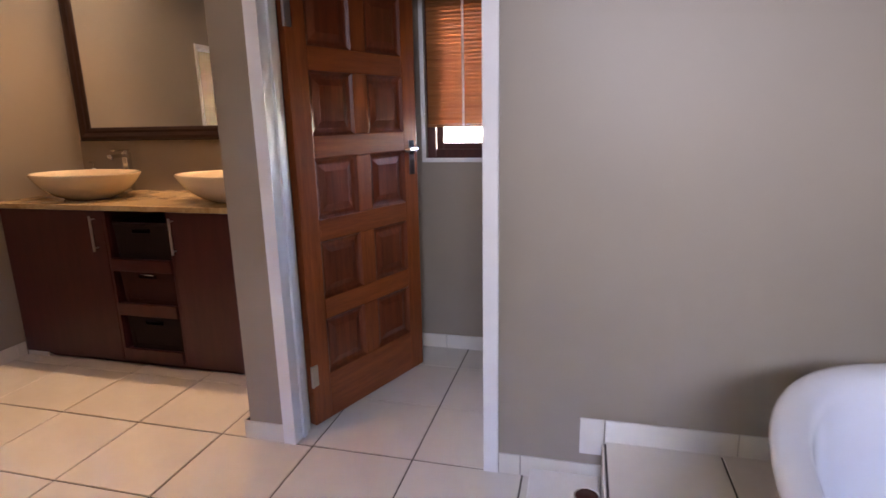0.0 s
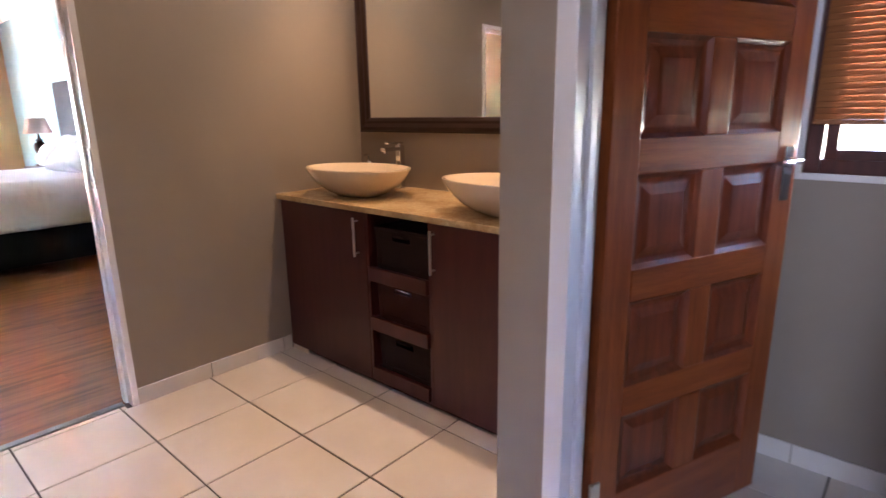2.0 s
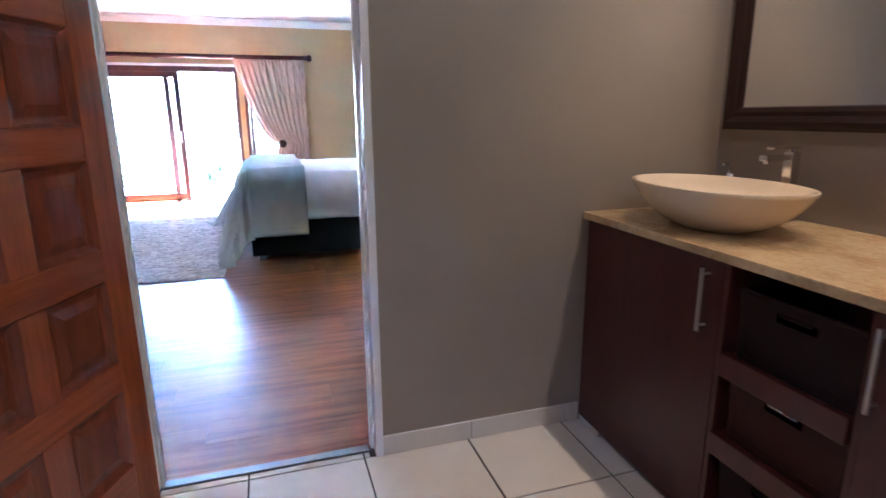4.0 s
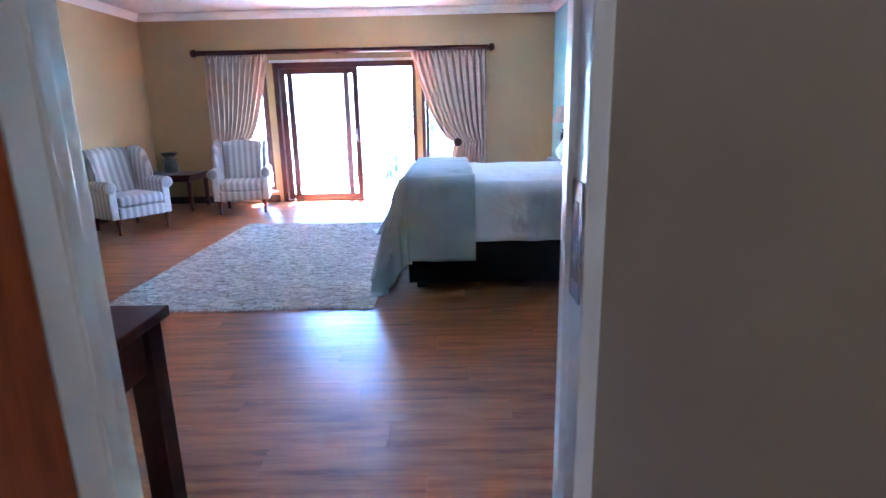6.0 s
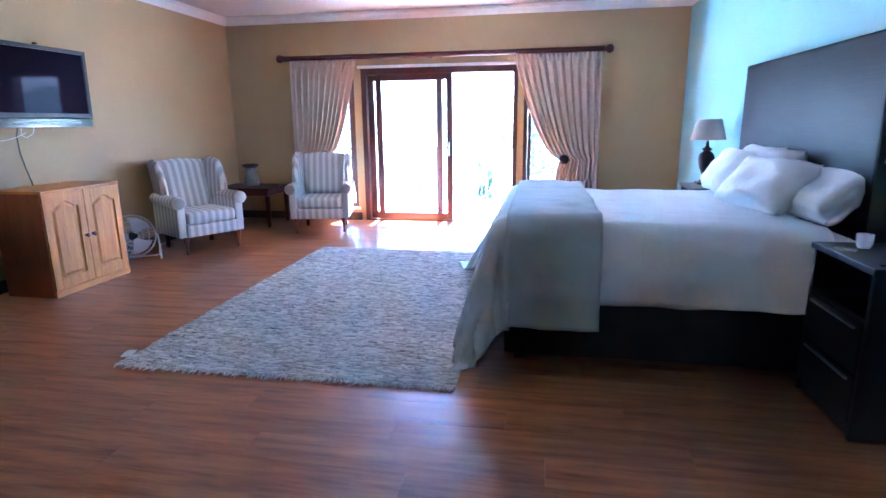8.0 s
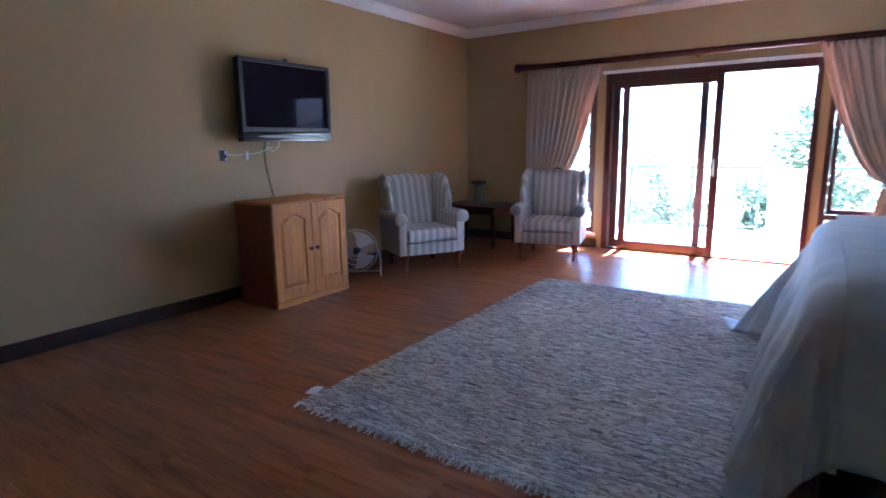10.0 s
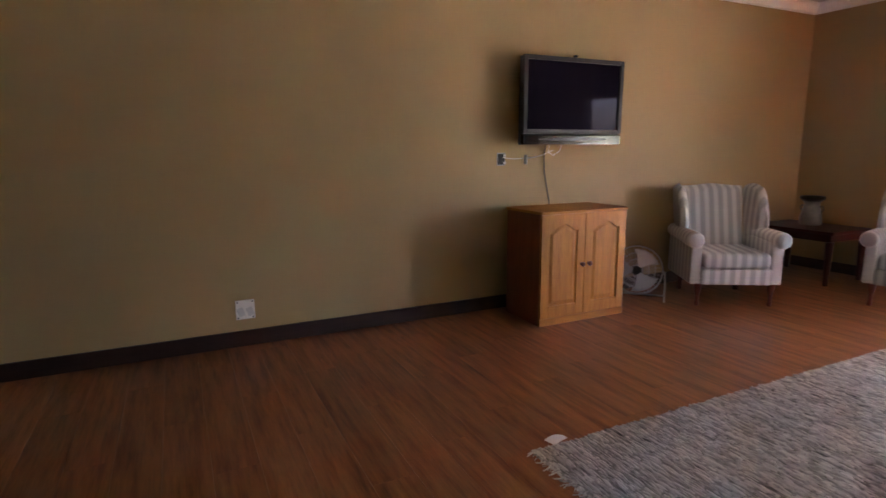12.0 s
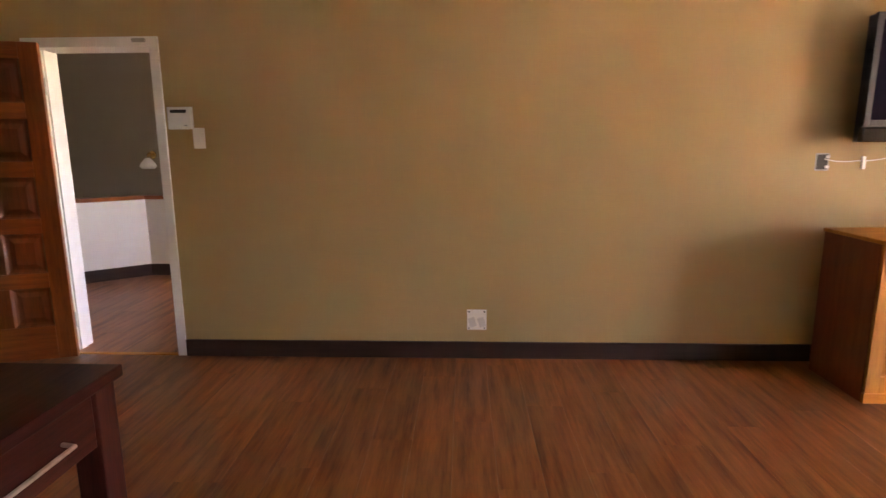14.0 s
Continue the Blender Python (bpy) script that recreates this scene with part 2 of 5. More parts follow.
tile_white = plain("cream_floor_tile", (0.70, 0.665, 0.60), 0.16, vary=0.05, scale=4, fine=40, relief=0.0002)
grout = plain("dark_grout", (0.07, 0.06, 0.055), 0.9, vary=0.3, scale=20, fine=200)
floor_wood = wood("laminate_planks", (0.115, 0.031, 0.010), (0.45, 0.156, 0.050), "y", 0.30, 12, 1.1, piece=True, vary=0.10, relief=0.0, fine=0.12, lo=0.30, hi=0.78)
floor_wood.node_tree.nodes["Principled BSDF"].inputs["Specular IOR Level"].default_value = 0.32
under_floor = plain("dark_underlay", (0.05, 0.025, 0.015), 0.7)
dark_skirt = wood("dark_skirting_wood", (0.022, 0.010, 0.008), (0.048, 0.021, 0.015), "x", 0.4)
dark_skirt_y = wood("dark_skirting_wood_y", (0.022, 0.010, 0.008), (0.048, 0.021, 0.015), "y", 0.4)
mirror_wood = wood("dark_mirror_frame_wood", (0.014, 0.007, 0.006), (0.032, 0.016, 0.012), "z", 0.4)
mirror_wood_x = wood("dark_mirror_frame_wood_cross", (0.014, 0.007, 0.006), (0.032, 0.016, 0.012), "x", 0.4)
for _m in (mirror_wood, mirror_wood_x):
    _m.node_tree.nodes["Principled BSDF"].inputs["Specular IOR Level"].default_value = 0.2
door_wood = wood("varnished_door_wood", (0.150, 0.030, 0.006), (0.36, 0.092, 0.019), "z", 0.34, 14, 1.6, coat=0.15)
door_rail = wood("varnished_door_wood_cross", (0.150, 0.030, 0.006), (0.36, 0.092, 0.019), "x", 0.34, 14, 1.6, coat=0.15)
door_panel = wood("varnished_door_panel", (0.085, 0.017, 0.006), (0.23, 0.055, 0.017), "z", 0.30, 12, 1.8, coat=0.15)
frame_wood = wood("meranti_window_wood", (0.040, 0.011, 0.009), (0.10, 0.028, 0.019), "z", 0.3, 14, 1.6, coat=0.2)
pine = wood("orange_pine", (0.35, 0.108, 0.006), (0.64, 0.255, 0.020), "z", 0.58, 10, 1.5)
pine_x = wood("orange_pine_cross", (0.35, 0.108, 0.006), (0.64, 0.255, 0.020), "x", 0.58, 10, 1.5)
# Redder stain than the front, with the side's shade darkened into its colour.
shaded_veneer = wood("red_brown_shaded_veneer", (0.17, 0.036, 0.008), (0.29, 0.070, 0.016), "z", 0.5, 10, 1.5)
mahogany = wood("dark_mahogany", (0.030, 0.007, 0.006), (0.080, 0.018, 0.013), "y", 0.38, 20, 2.0)
lamp_wood = wood("black_stained_lamp_wood", (0.010, 0.006, 0.005), (0.028, 0.013, 0.010), "z", 0.3, 12, 1.6)
lamp_wood.node_tree.nodes["Principled BSDF"].inputs["Specular IOR Level"].default_value = 0.22
chair_leg_wood = wood("red_brown_leg_wood", (0.085, 0.016, 0.009), (0.20, 0.048, 0.022), "z", 0.3, 12, 1.6)
mahogany.node_tree.nodes["Principled BSDF"].inputs["Specular IOR Level"].default_value = 0.2
mahogany_z = wood("dark_mahogany_upright", (0.032, 0.008, 0.007), (0.085, 0.020, 0.014), "z", 0.38, 12, 1.6)
mahogany_z.node_tree.nodes["Principled BSDF"].inputs["Specular IOR Level"].default_value = 0.2
vanity_wood = wood("dark_red_vanity_board", (0.040, 0.006, 0.006), (0.068, 0.012, 0.010), "z", 0.38, 10, 1.2)
basket_mat = plain("dark_woven_basket", (0.018, 0.009, 0.008), 0.75, vary=0.25, scale=40, fine=220, relief=0.002)
basket_red = plain("dark_red_basket", (0.040, 0.012, 0.009), 0.7, vary=0.2, scale=40, fine=220, relief=0.002)
for _m in (basket_mat, basket_red):
    _m.node_tree.nodes["Principled BSDF"].inputs["Specular IOR Level"].default_value = 0.15
granite_m, _nt, _b = nodes_of("speckled_cream_granite")
_v = coords(_nt)
_c = ramp(_nt, noise_tex(_nt, _v, 55, 5, 0.7), [(0.30, (0.20, 0.12, 0.055)), (0.42, (0.44, 0.31, 0.145)), (0.62, (0.58, 0.44, 0.23))])
_c = mix(_nt, 0.5, _c, ramp(_nt, noise_tex(_nt, _v, 9, 5, 0.6), [(0.36, (0.36, 0.22, 0.09)), (0.60, (0.56, 0.44, 0.25))]))
_nt.links.new(_c, _b.inputs["Base Color"])
_b.inputs["Roughness"].default_value = 0.16
porcelain = plain("cream_porcelain", (0.72, 0.60, 0.42), 0.08, vary=0.03, scale=5, fine=40, relief=0.0)
white_ceramic = plain("white_acrylic", (0.72, 0.73, 0.75), 0.12, vary=0.02, scale=5, fine=40, relief=0.0)
chrome = plain("chrome", (0.75, 0.75, 0.76), 0.12, 1.0, vary=0.05, scale=10, fine=100, relief=0.0)
steel = plain("brushed_steel", (0.62, 0.62, 0.62), 0.42, 1.0, vary=0.08, scale=14, fine=200, relief=0.0002)
brass = plain("brass", (0.62, 0.43, 0.16), 0.25, 1.0, vary=0.1)
dull_metal = plain("dull_threshold_metal", (0.34, 0.33, 0.32), 0.45, 1.0, vary=0.1, scale=20)
black_metal = plain("black_metal", (0.03, 0.03, 0.03), 0.4, 0.3, vary=0.2, scale=12)
rail_metal = plain("green_black_railing_paint", (0.03, 0.05, 0.05), 0.45, 0.2, vary=0.2)
mirror_m, _nt, _b = nodes_of("mirror_silver")
_b.inputs["Base Color"].default_value = (0.86, 0.87, 0.86, 1)
_b.inputs["Metallic"].default_value, _b.inputs["Roughness"].default_value = 1.0, 0.01
pane = glass("clear_glass", (0.97, 0.98, 0.98))
white_plastic = plain("white_plastic", (0.78, 0.77, 0.74), 0.35, vary=0.04, scale=14)
dark_cable = plain("brown_grey_cable", (0.10, 0.08, 0.06), 0.5, vary=0.06, scale=14)
fan_blade = plain("pale_fan_plastic", (0.62, 0.62, 0.62), 0.25, vary=0.03, scale=14)
grey_plastic = plain("grey_plastic", (0.33, 0.33, 0.32), 0.4, vary=0.06, scale=14)
tv_body = plain("dark_grey_tv_plastic", (0.022, 0.022, 0.027), 0.45, vary=0.03, scale=8, rvary=0.02)
tv_screen = plain("tv_screen_glass", (0.012, 0.010, 0.018), 0.035, vary=0.05, scale=2, relief=0.0, rvary=0.0)
tv_screen.node_tree.nodes["Principled BSDF"].inputs["Specular IOR Level"].default_value = 0.03
tv_screen.node_tree.nodes["Principled BSDF"].inputs["Specular Tint"].default_value = (0.75, 0.66, 1.0, 1)
tv_gloss = plain("black_gloss_plastic", (0.012, 0.012, 0.014), 0.16, vary=0.04, scale=6, relief=0.0, rvary=0.02)
silver_strip = plain("silver_plastic", (0.09, 0.09, 0.095), 0.34, 0.6, vary=0.06, scale=10)
white_linen = cloth("white_bed_linen", (0.83, 0.83, 0.84), 500, 0.02, fold=0.03)
pale_throw = cloth("pale_grey_green_coverlet", (0.43, 0.465, 0.46), 260, 0.05, fold=0.02)
pale_throw2 = cloth("grey_green_throw", (0.385, 0.43, 0.43), 200, 0.06, fold=0.02)
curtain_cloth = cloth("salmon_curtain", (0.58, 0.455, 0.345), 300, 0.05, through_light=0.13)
# Window-side strip of each curtain: lighter, peachier and more translucent.
inner_curtain_cloth = cloth("peach_inner_curtain", (0.70, 0.48, 0.36), 300, 0.05, through_light=0.36)
shade_cloth = cloth("cream_lamp_shade", (0.60, 0.50, 0.42), 240, 0.04, through_light=0.3)
black_cloth = cloth("black_bed_base_cloth", (0.006, 0.006, 0.008), 240, 0.1)
black_leather = plain("black_board", (0.014, 0.014, 0.017), 0.34, vary=0.06, scale=6, fine=90, relief=0.0003, rvary=0.02)
hb_leather, _nt, _b = nodes_of("black_reeded_headboard")
_v = coords(_nt, (1.5, 1.5, 60))
_n = noise_tex(_nt, _v, 2.0, 3, 0.5)
_nt.links.new(ramp(_nt, _n, [(0.35, (0.006, 0.008, 0.015)), (0.65, (0.011, 0.015, 0.027))]), _b.inputs["Base Color"])
_b.inputs["Roughness"].default_value, _b.inputs["Specular IOR Level"].default_value = 0.5, 0.16
bump(_nt, _b, _n, 0.002, 0.5)
brown_leather = plain("brown_leather", (0.050, 0.017, 0.015), 0.3, vary=0.15, scale=12, fine=120, relief=0.0008)
STRIPE = ((0.62, 0.60, 0.55), (0.34, 0.33, 0.31), (0.50, 0.46, 0.40), 0.082)
stripe_x, stripe_y = striped("striped_upholstery", "X", *STRIPE), striped("striped_upholstery_side", "Y", *STRIPE)
clay = plain("grey_green_glazed_pot", (0.14, 0.145, 0.125), 0.35, vary=0.25, scale=14, fine=80, relief=0.001)
blind_wood = wood("honey_blind_slat", (0.25, 0.088, 0.024), (0.42, 0.175, 0.055), "x", 0.4, 10, 2, piece=True, vary=0.1)
stone_out = plain("pale_balcony_tile", (0.72, 0.69, 0.64), 0.7, vary=0.05, scale=2)
plaster_out = plain("pale_outside_plaster", (0.70, 0.66, 0.58), 0.8, vary=0.06)
leaf_m = plain("foliage", (0.07, 0.10, 0.045), 0.6, vary=0.4, scale=2, fine=9)
bark = plain("bark", (0.13, 0.09, 0.06), 0.9, vary=0.3, scale=12)
hill_m = plain("distant_hill", (0.12, 0.16, 0.13), 0.9, vary=0.3, scale=0.01, fine=0.2, relief=0)
ground_m = plain("dry_grass_ground", (0.20, 0.19, 0.10), 0.95, vary=0.3, scale=0.2, fine=5)

# ---------- large structure ----------
BX, BX2 = -2.69, -2.815          # wall between bathroom and bedroom
FX, FX2 = -10.67, -10.89        # window wall of the bedroom
TY, HY = -2.975, 3.26           # television wall, bed wall
RX, RY = -1.10, -1.45           # recess beside the passage door
VY = 3.385                       # vanity wall
PY, PY2 = 2.238, 2.348            # wall of the toilet room
CEIL, BCEIL = 2.84, 2.70

wall("wall_bath_bedroom", BX2, BX, RY, VY, 0, CEIL, [(1.035, 1.855, 0, 2.04)], [grey_paint], "y", "warm grey painted wall with a doorway to the bedroom")
solid("wall_bedroom_side", box(BX2 - 0.004, RY, 0, BX2, 1.0, CEIL), tan_paint, "tan painted bedroom face of the bathroom wall", "wall", kind="structure")
wall("wall_bath_bedroom_end", BX2 - 0.004, BX2, 1.874, HY, 0, CEIL, [], [tan_paint], "y", "tan painted bedroom face of the bathroom wall")
wall("wall_over_bath_door", BX2 - 0.004, BX2, 1.0, 1.874, 2.06, CEIL, [], [tan_paint], "y", "tan painted wall above the bathroom doorway")
wall("wall_vanity", BX2, 3.0, VY, VY + 0.2, 0, CEIL, [(-0.26, 0.74, 1.15, 2.06)], [grey_paint], "x", "warm grey painted wall behind the vanity")
wall("wall_toilet", -0.775, 3.0, PY, PY2, 0, BCEIL, [(-0.564, 0.286, 0, 2.04)], [grey_paint], "x", "warm grey painted partition wall with a doorway to the toilet")
wall("wall_toilet_side", -0.775, -0.68, PY2, VY, 0, BCEIL, [], [grey_paint], "y", "grey painted end wall beside the vanity")
wall("wall_toilet_far", 1.25, 1.36, PY2, VY, 0, BCEIL, [], [grey_paint], "y", "grey painted toilet wall")
# The opening in this wall is unseen, added to let light in.
wall("wall_bath_south", BX, 3.0, RY, RY + 0.15, 0, CEIL, [(0.5, 1.5, 1.95, 2.35)], [grey_paint], "x", "grey painted bathroom wall with an unseen opening added for light")
wall("wall_bath_east", 3.0, 3.2, RY, VY + 0.2, 0, CEIL, [], [grey_paint], "y", "grey painted bathroom wall")
# Unseen ceiling, coloured dark so that the upper walls stay dim.
solid("ceiling_bath", box(BX, RY + 0.15, BCEIL, 3.0, VY, BCEIL + 0.1), bath_ceiling_dark, "unseen bathroom ceiling, made dull brown to bounce less light", "ceiling", kind="structure")

SL0, SL1 = -1.00, 1.165        # sliding door opening
wall("wall_window", FX2, FX, TY - 0.2, HY + 0.2, 0, CEIL, [(SL0, SL1, 0, 2.115), (-1.78, -1.11, 0.19, 2.115), (1.245, 1.95, 0.19, 2.115)], [tan_paint], "y", "tan painted wall with sliding door and side windows")
wall("wall_television", FX, RX, TY - 0.2, TY, 0, CEIL, [(-2.69, -1.93, 0, 1.975)], [tan_paint], "x", "tan painted wall with a doorway to the passage")
wall("wall_bed", FX, BX2, HY, HY + 0.2, 0, CEIL, [], [blue_paint], "x", "light blue painted wall behind the bed")
wall("wall_recess", RX, RX + 0.15, TY - 0.2, RY, 0, CEIL, [], [tan_paint], "y", "tan painted wall beside the passage door")
wall("wall_recess_return", BX2, RX + 0.15, RY - 0.01, RY, 0, CEIL, [], [tan_paint], "x", "tan painted return wall")
solid("ceiling_bedroom", box(FX2, TY - 0.2, CEIL, RX + 0.15, HY + 0.2, CEIL + 0.12), ceiling_paint, "white bedroom ceiling", "ceiling", kind="structure")

# passage beyond the bedroom door
wall("wall_passage_far", -6.0, 3.0, -7.7, -7.5, -2.6, 2.84, [], [grey_paint], "x", "grey painted stairwell wall")
wall("wall_passage_east", 3.0, 3.2, -7.7, RY, -2.6, 2.84, [], [grey_paint], "y", "grey painted passage wall")
wall("wall_passage_west", -6.2, -6.0, -7.7, TY - 0.2, -2.6, 2.84, [(-5.9, -4.2, 1.1, 2.2)], [grey_paint], "y", "grey painted passage wall with a window")
wall("wall_passage_north", RX + 0.15, 3.0, TY - 0.2, TY, 0, 2.84, [], [grey_paint], "x", "grey painted passage wall")
solid("ceiling_passage", box(-6.2, -7.7, 2.84, 3.2, TY - 0.2, 2.94), ceiling_paint, "white passage ceiling", "ceiling", kind="structure")
wall("wall_stairwell_side", -6.0, 3.0, -5.35, -5.25, -2.6, -0.12, [], [grey_paint], "x", "grey painted stairwell wall below the passage floor")
solid("floor_stairwell", box(-6.2, -7.7, -2.7, 3.2, -5.0, -2.6), under_floor, "dark floor at the foot of the stairwell", "floor", kind="structure")


def cornice(name, pts, label):
    """A stepped plaster moulding along a line of (x, y, inward x, inward y)."""
    bm = bmesh.new()
    prof = [(0, -0.10), (0.014, -0.10), (0.018, -0.085), (0.030, -0.078), (0.045, -0.052), (0.072, -0.030), (0.078, -0.014), (0.095, -0.012), (0.095, 0)]
    rows = [[bm.verts.new((x + ix * d, y + iy * d, CEIL + h)) for d, h in prof] for x, y, ix, iy in pts]
    for a, b in zip(rows, rows[1:]):
        for k in range(len(prof) - 1):
            bm.faces.new((a[k], b[k], b[k + 1], a[k + 1]))
    return solid(name, bm, white_paint, label, "cornice", kind="structure")


cornice("trim_cornice", [(RX, TY, -1, 1), (FX, TY, 1, 1), (FX, HY, 1, -1), (BX2 - 0.004, HY, -1, -1), (BX2 - 0.004, RY, -1, -1)], "white moulded plaster cornice below the ceiling")


def skirt(name, x0, y0, x1, y1, h, t, material, label):
    bm = bmesh.new()
    bx(bm, min(x0, x1), min(y0, y1), 0.0, max(x0, x1), max(y0, y1), h, 0.006)
    return solid(name, bm, material, label, "skirting", kind="structure")


DS = "dark stained wooden skirting board"
skirt("baseboard_tv", FX + 0.02, TY, -2.737, TY + 0.02, 0.112, 0.02, dark_skirt, DS)
skirt("baseboard_bed", FX + 0.02, HY - 0.02, BX2 - 0.03, HY, 0.112, 0.02, dark_skirt, DS)
skirt("baseboard_window_a", FX, TY + 0.02, FX + 0.02, SL0 - 0.06, 0.112, 0.02, dark_skirt_y, DS)
skirt("baseboard_window_b", FX, SL1 + 0.06, FX + 0.02, HY - 0.02, 0.112, 0.02, dark_skirt_y, DS)
skirt("baseboard_bath_a", BX2 - 0.024, 1.88, BX2 - 0.004, HY - 0.02, 0.112, 0.02, dark_skirt_y, DS)
skirt("baseboard_bath_b", BX2 - 0.024, RY, BX2 - 0.004, 0.975, 0.112, 0.02, dark_skirt_y, DS)
skirt("baseboard_recess", RX - 0.02, TY + 0.02, RX, RY - 0.02, 0.112, 0.02, dark_skirt_y, DS)


# door frames: pressed steel, painted white, wrapped round the wall
def door_frame(name, w, h, depth, m, label, p=0.045):
    """Opening w x h in a wall from y = 0 to y = depth; origin at the opening's left foot."""
    f = thing(name, m, label, "door frame", kind="structure")
    e = 0.014
    for nm, x0, x1 in (("jamb", -p, 0.0), ("jamb", w, w + p)):
        bm = box(x0, -e, 0, x1, 0.002, h + p, 0.004)
        bx(bm, x0, depth - 0.002, 0, x1, depth + e, h + p, 0.004)
        a, b = (-0.006, 0.012) if x1 <= 0.001 else (w - 0.012, w + 0.006)
        bx(bm, a, -e, 0, b, depth + e, h, 0.003)
        s0, s1 = (0.012, 0.024) if x1 <= 0.001 else (w - 0.024, w - 0.012)
        bx(bm, s0, depth * 0.42, 0, s1, depth * 0.72, h - 0.012, 0.003)
        part(nm, bm, gloss_white, f)
    bm = box(-p, -e, h, w + p, 0.002, h + p, 0.004)
    bx(bm, -p, depth - 0.002, h, w + p, depth + e, h + p, 0.004)
    bx(bm, 0.012, -e, h - 0.012, w - 0.012, depth + e, h + 0.006, 0.003)
    part("head", bm, gloss_white, f)
    return f


door_frame("door_frame_1", 0.85, 2.04, PY2 - PY, pose(-0.564, PY, 0), "white enamelled steel door frame of the toilet")
bath_frame = door_frame("door_frame_2", 0.82, 2.04, BX - BX2 + 0.004, pose(BX, 1.035, 0, 0, 0, 90), "white enamelled steel door frame between bathroom and bedroom", 0.018)
passage_frame = door_frame("door_frame_3", 0.76, 1.975, 0.2, pose(-1.93, TY, 0, 0, 0, 180), "white painted steel frame of the passage door")
part("strike_plate", box(0.8045, -0.006, 1.075, 0.8085, 0.056, 1.255, 0.001), dull_metal, bath_frame, "steel strike plate")
# No hole is cut; a flat black slab gives the recess its shade.
part("latch_hole", box(0.8035, 0.008, 1.105, 0.8050, 0.044, 1.225), black_metal, bath_frame, "flat dark slab for the shade in the latch recess")


part("door_contact", box(0.655, 0.001 - 0.032, 1.985, 0.735, -0.012, 2.008, 0.003), grey_plastic, passage_frame, "small grey alarm contact on the frame head")


# panel doors
def panel_door(name, w, h, m, label, cols=2, rows=5, lever=True):
    """A leaf from its hinge at x = 0 to x = w, 40 mm thick round y = 0."""
    d = thing(name, m, label, "door", kind="structure")
    t, st, rl = 0.020, 0.105, 0.097
    z0 = 0.008
    mid = 0.095
    pw = (w - 2 * st - (cols - 1) * mid) / cols
    foot = 0.222
    ph = (h - z0 - foot - rl - (rows - 1) * rl) / rows
    for x in (0, w - st):
        part("stile", box(x, -t, z0, x + st, t, h, 0.004), door_wood, d)
    zs = [z0 + foot + k * (ph + rl) for k in range(rows)]
    part("rail", box(st, -t, z0, w - st, t, z0 + foot, 0.004), door_rail, d)
    for z in zs:
        part("rail", box(st, -t, z + ph, w - st, t, min(h, z + ph + rl), 0.004), door_rail, d)
        for c in range(cols - 1):
            x = st + pw + c * (pw + mid)
            part("mullion", box(x, -t, z, x + mid, t, z + ph, 0.004), door_wood, d)
        for c in range(cols):
            x0 = st + c * (pw + mid)
            x1 = x0 + pw
            bm = bmesh.new()
            for s in (-1, 1):
                prof = [(0, 0.019), (0.012, 0.008), (0.024, 0.004), (0.030, 0.004), (0.058, 0.013)]
                rings = [[bm.verts.new((x, s * y, zz)) for x, zz in ((x0 + i, z + i), (x1 - i, z + i), (x1 - i, z + ph - i), (x0 + i, z + ph - i))] for i, y in prof]
                for a, b in zip(rings, rings[1:]):
                    for k in range(4):
                        bm.faces.new((a[k], a[(k + 1) % 4], b[(k + 1) % 4], b[k]))
                bm.faces.new(rings[-1])
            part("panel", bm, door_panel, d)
    for z in (0.25, h - 0.25):
        hg = box(-0.006, -0.026, z - 0.05, 0.03, -0.0185, z + 0.05, 0.002)
        tube(hg, [(-0.004, -0.024, z - 0.05), (-0.004, -0.024, z + 0.05)], 0.007, 8)
        part("hinge", hg, steel, d, "steel butt hinge")
    if lever:
        for s in (-1, 1):
            hd = part("door_handle", box(w - 0.075, min(s * 0.02, s * 0.028), 1.09, w - 0.032, max(s * 0.02, s * 0.028), 1.265, 0.003), chrome, d, "chrome lever handle on a long plate")
            bm = tube(bmesh.new(), [(w - 0.053, s * 0.02, 1.22), (w - 0.053, s * 0.062, 1.22), (w - 0.06, s * 0.068, 1.22), (w - 0.165, s * 0.068, 1.218)], 0.009, 8)
            part("lever", bm, chrome, hd, smooth=True)
    return d


panel_door("door_1", 0.81, 2.03, pose(-0.548, PY2 + 0.035, 0, 0, 0, 69), "reddish brown varnished ten-panel toilet door standing open")
panel_door("door_2", 0.77, 2.03, pose(BX + 0.03, 1.045, 0, 0, 0, -22), "reddish brown varnished ten-panel bathroom door standing open")
panel_door("door_3", 0.75, 1.985, pose(-2.02, TY + 0.045, 0, 0, 0, 17), "orange brown varnished ten-panel passage door standing open")

# ---------- sliding door and side windows ----------
def sash(bm, y0, y1, z0, z1, x, w, d=0.042):
    """An upright frame of four bars in the plane x."""
    bx(bm, x - d / 2, y0, z0, x + d / 2, y0 + w, z1, 0.004)
    bx(bm, x - d / 2, y1 - w, z0, x + d / 2, y1, z1, 0.004)
    bx(bm, x - d / 2, y0 + w, z0, x + d / 2, y1 - w, z0 + w * 1.1, 0.004)
    bx(bm, x - d / 2, y0 + w, z1 - w, x + d / 2, y1 - w, z1, 0.004)
    return bm


slider = thing("window_1", pose(0, 0, 0), "dark red meranti sliding glass door standing half open", "sliding door", kind="structure")
fx = FX - 0.03
bm = bmesh.new()
bx(bm, fx - 0.12, SL0, 0.0, fx + 0.045, SL0 + 0.07, 2.115, 0.005)
part("door_frame", bm, frame_wood, slider)
part("door_frame", box(fx - 0.12, SL1 - 0.06, 0.0, fx + 0.045, SL1, 2.115, 0.005), frame_wood, slider)
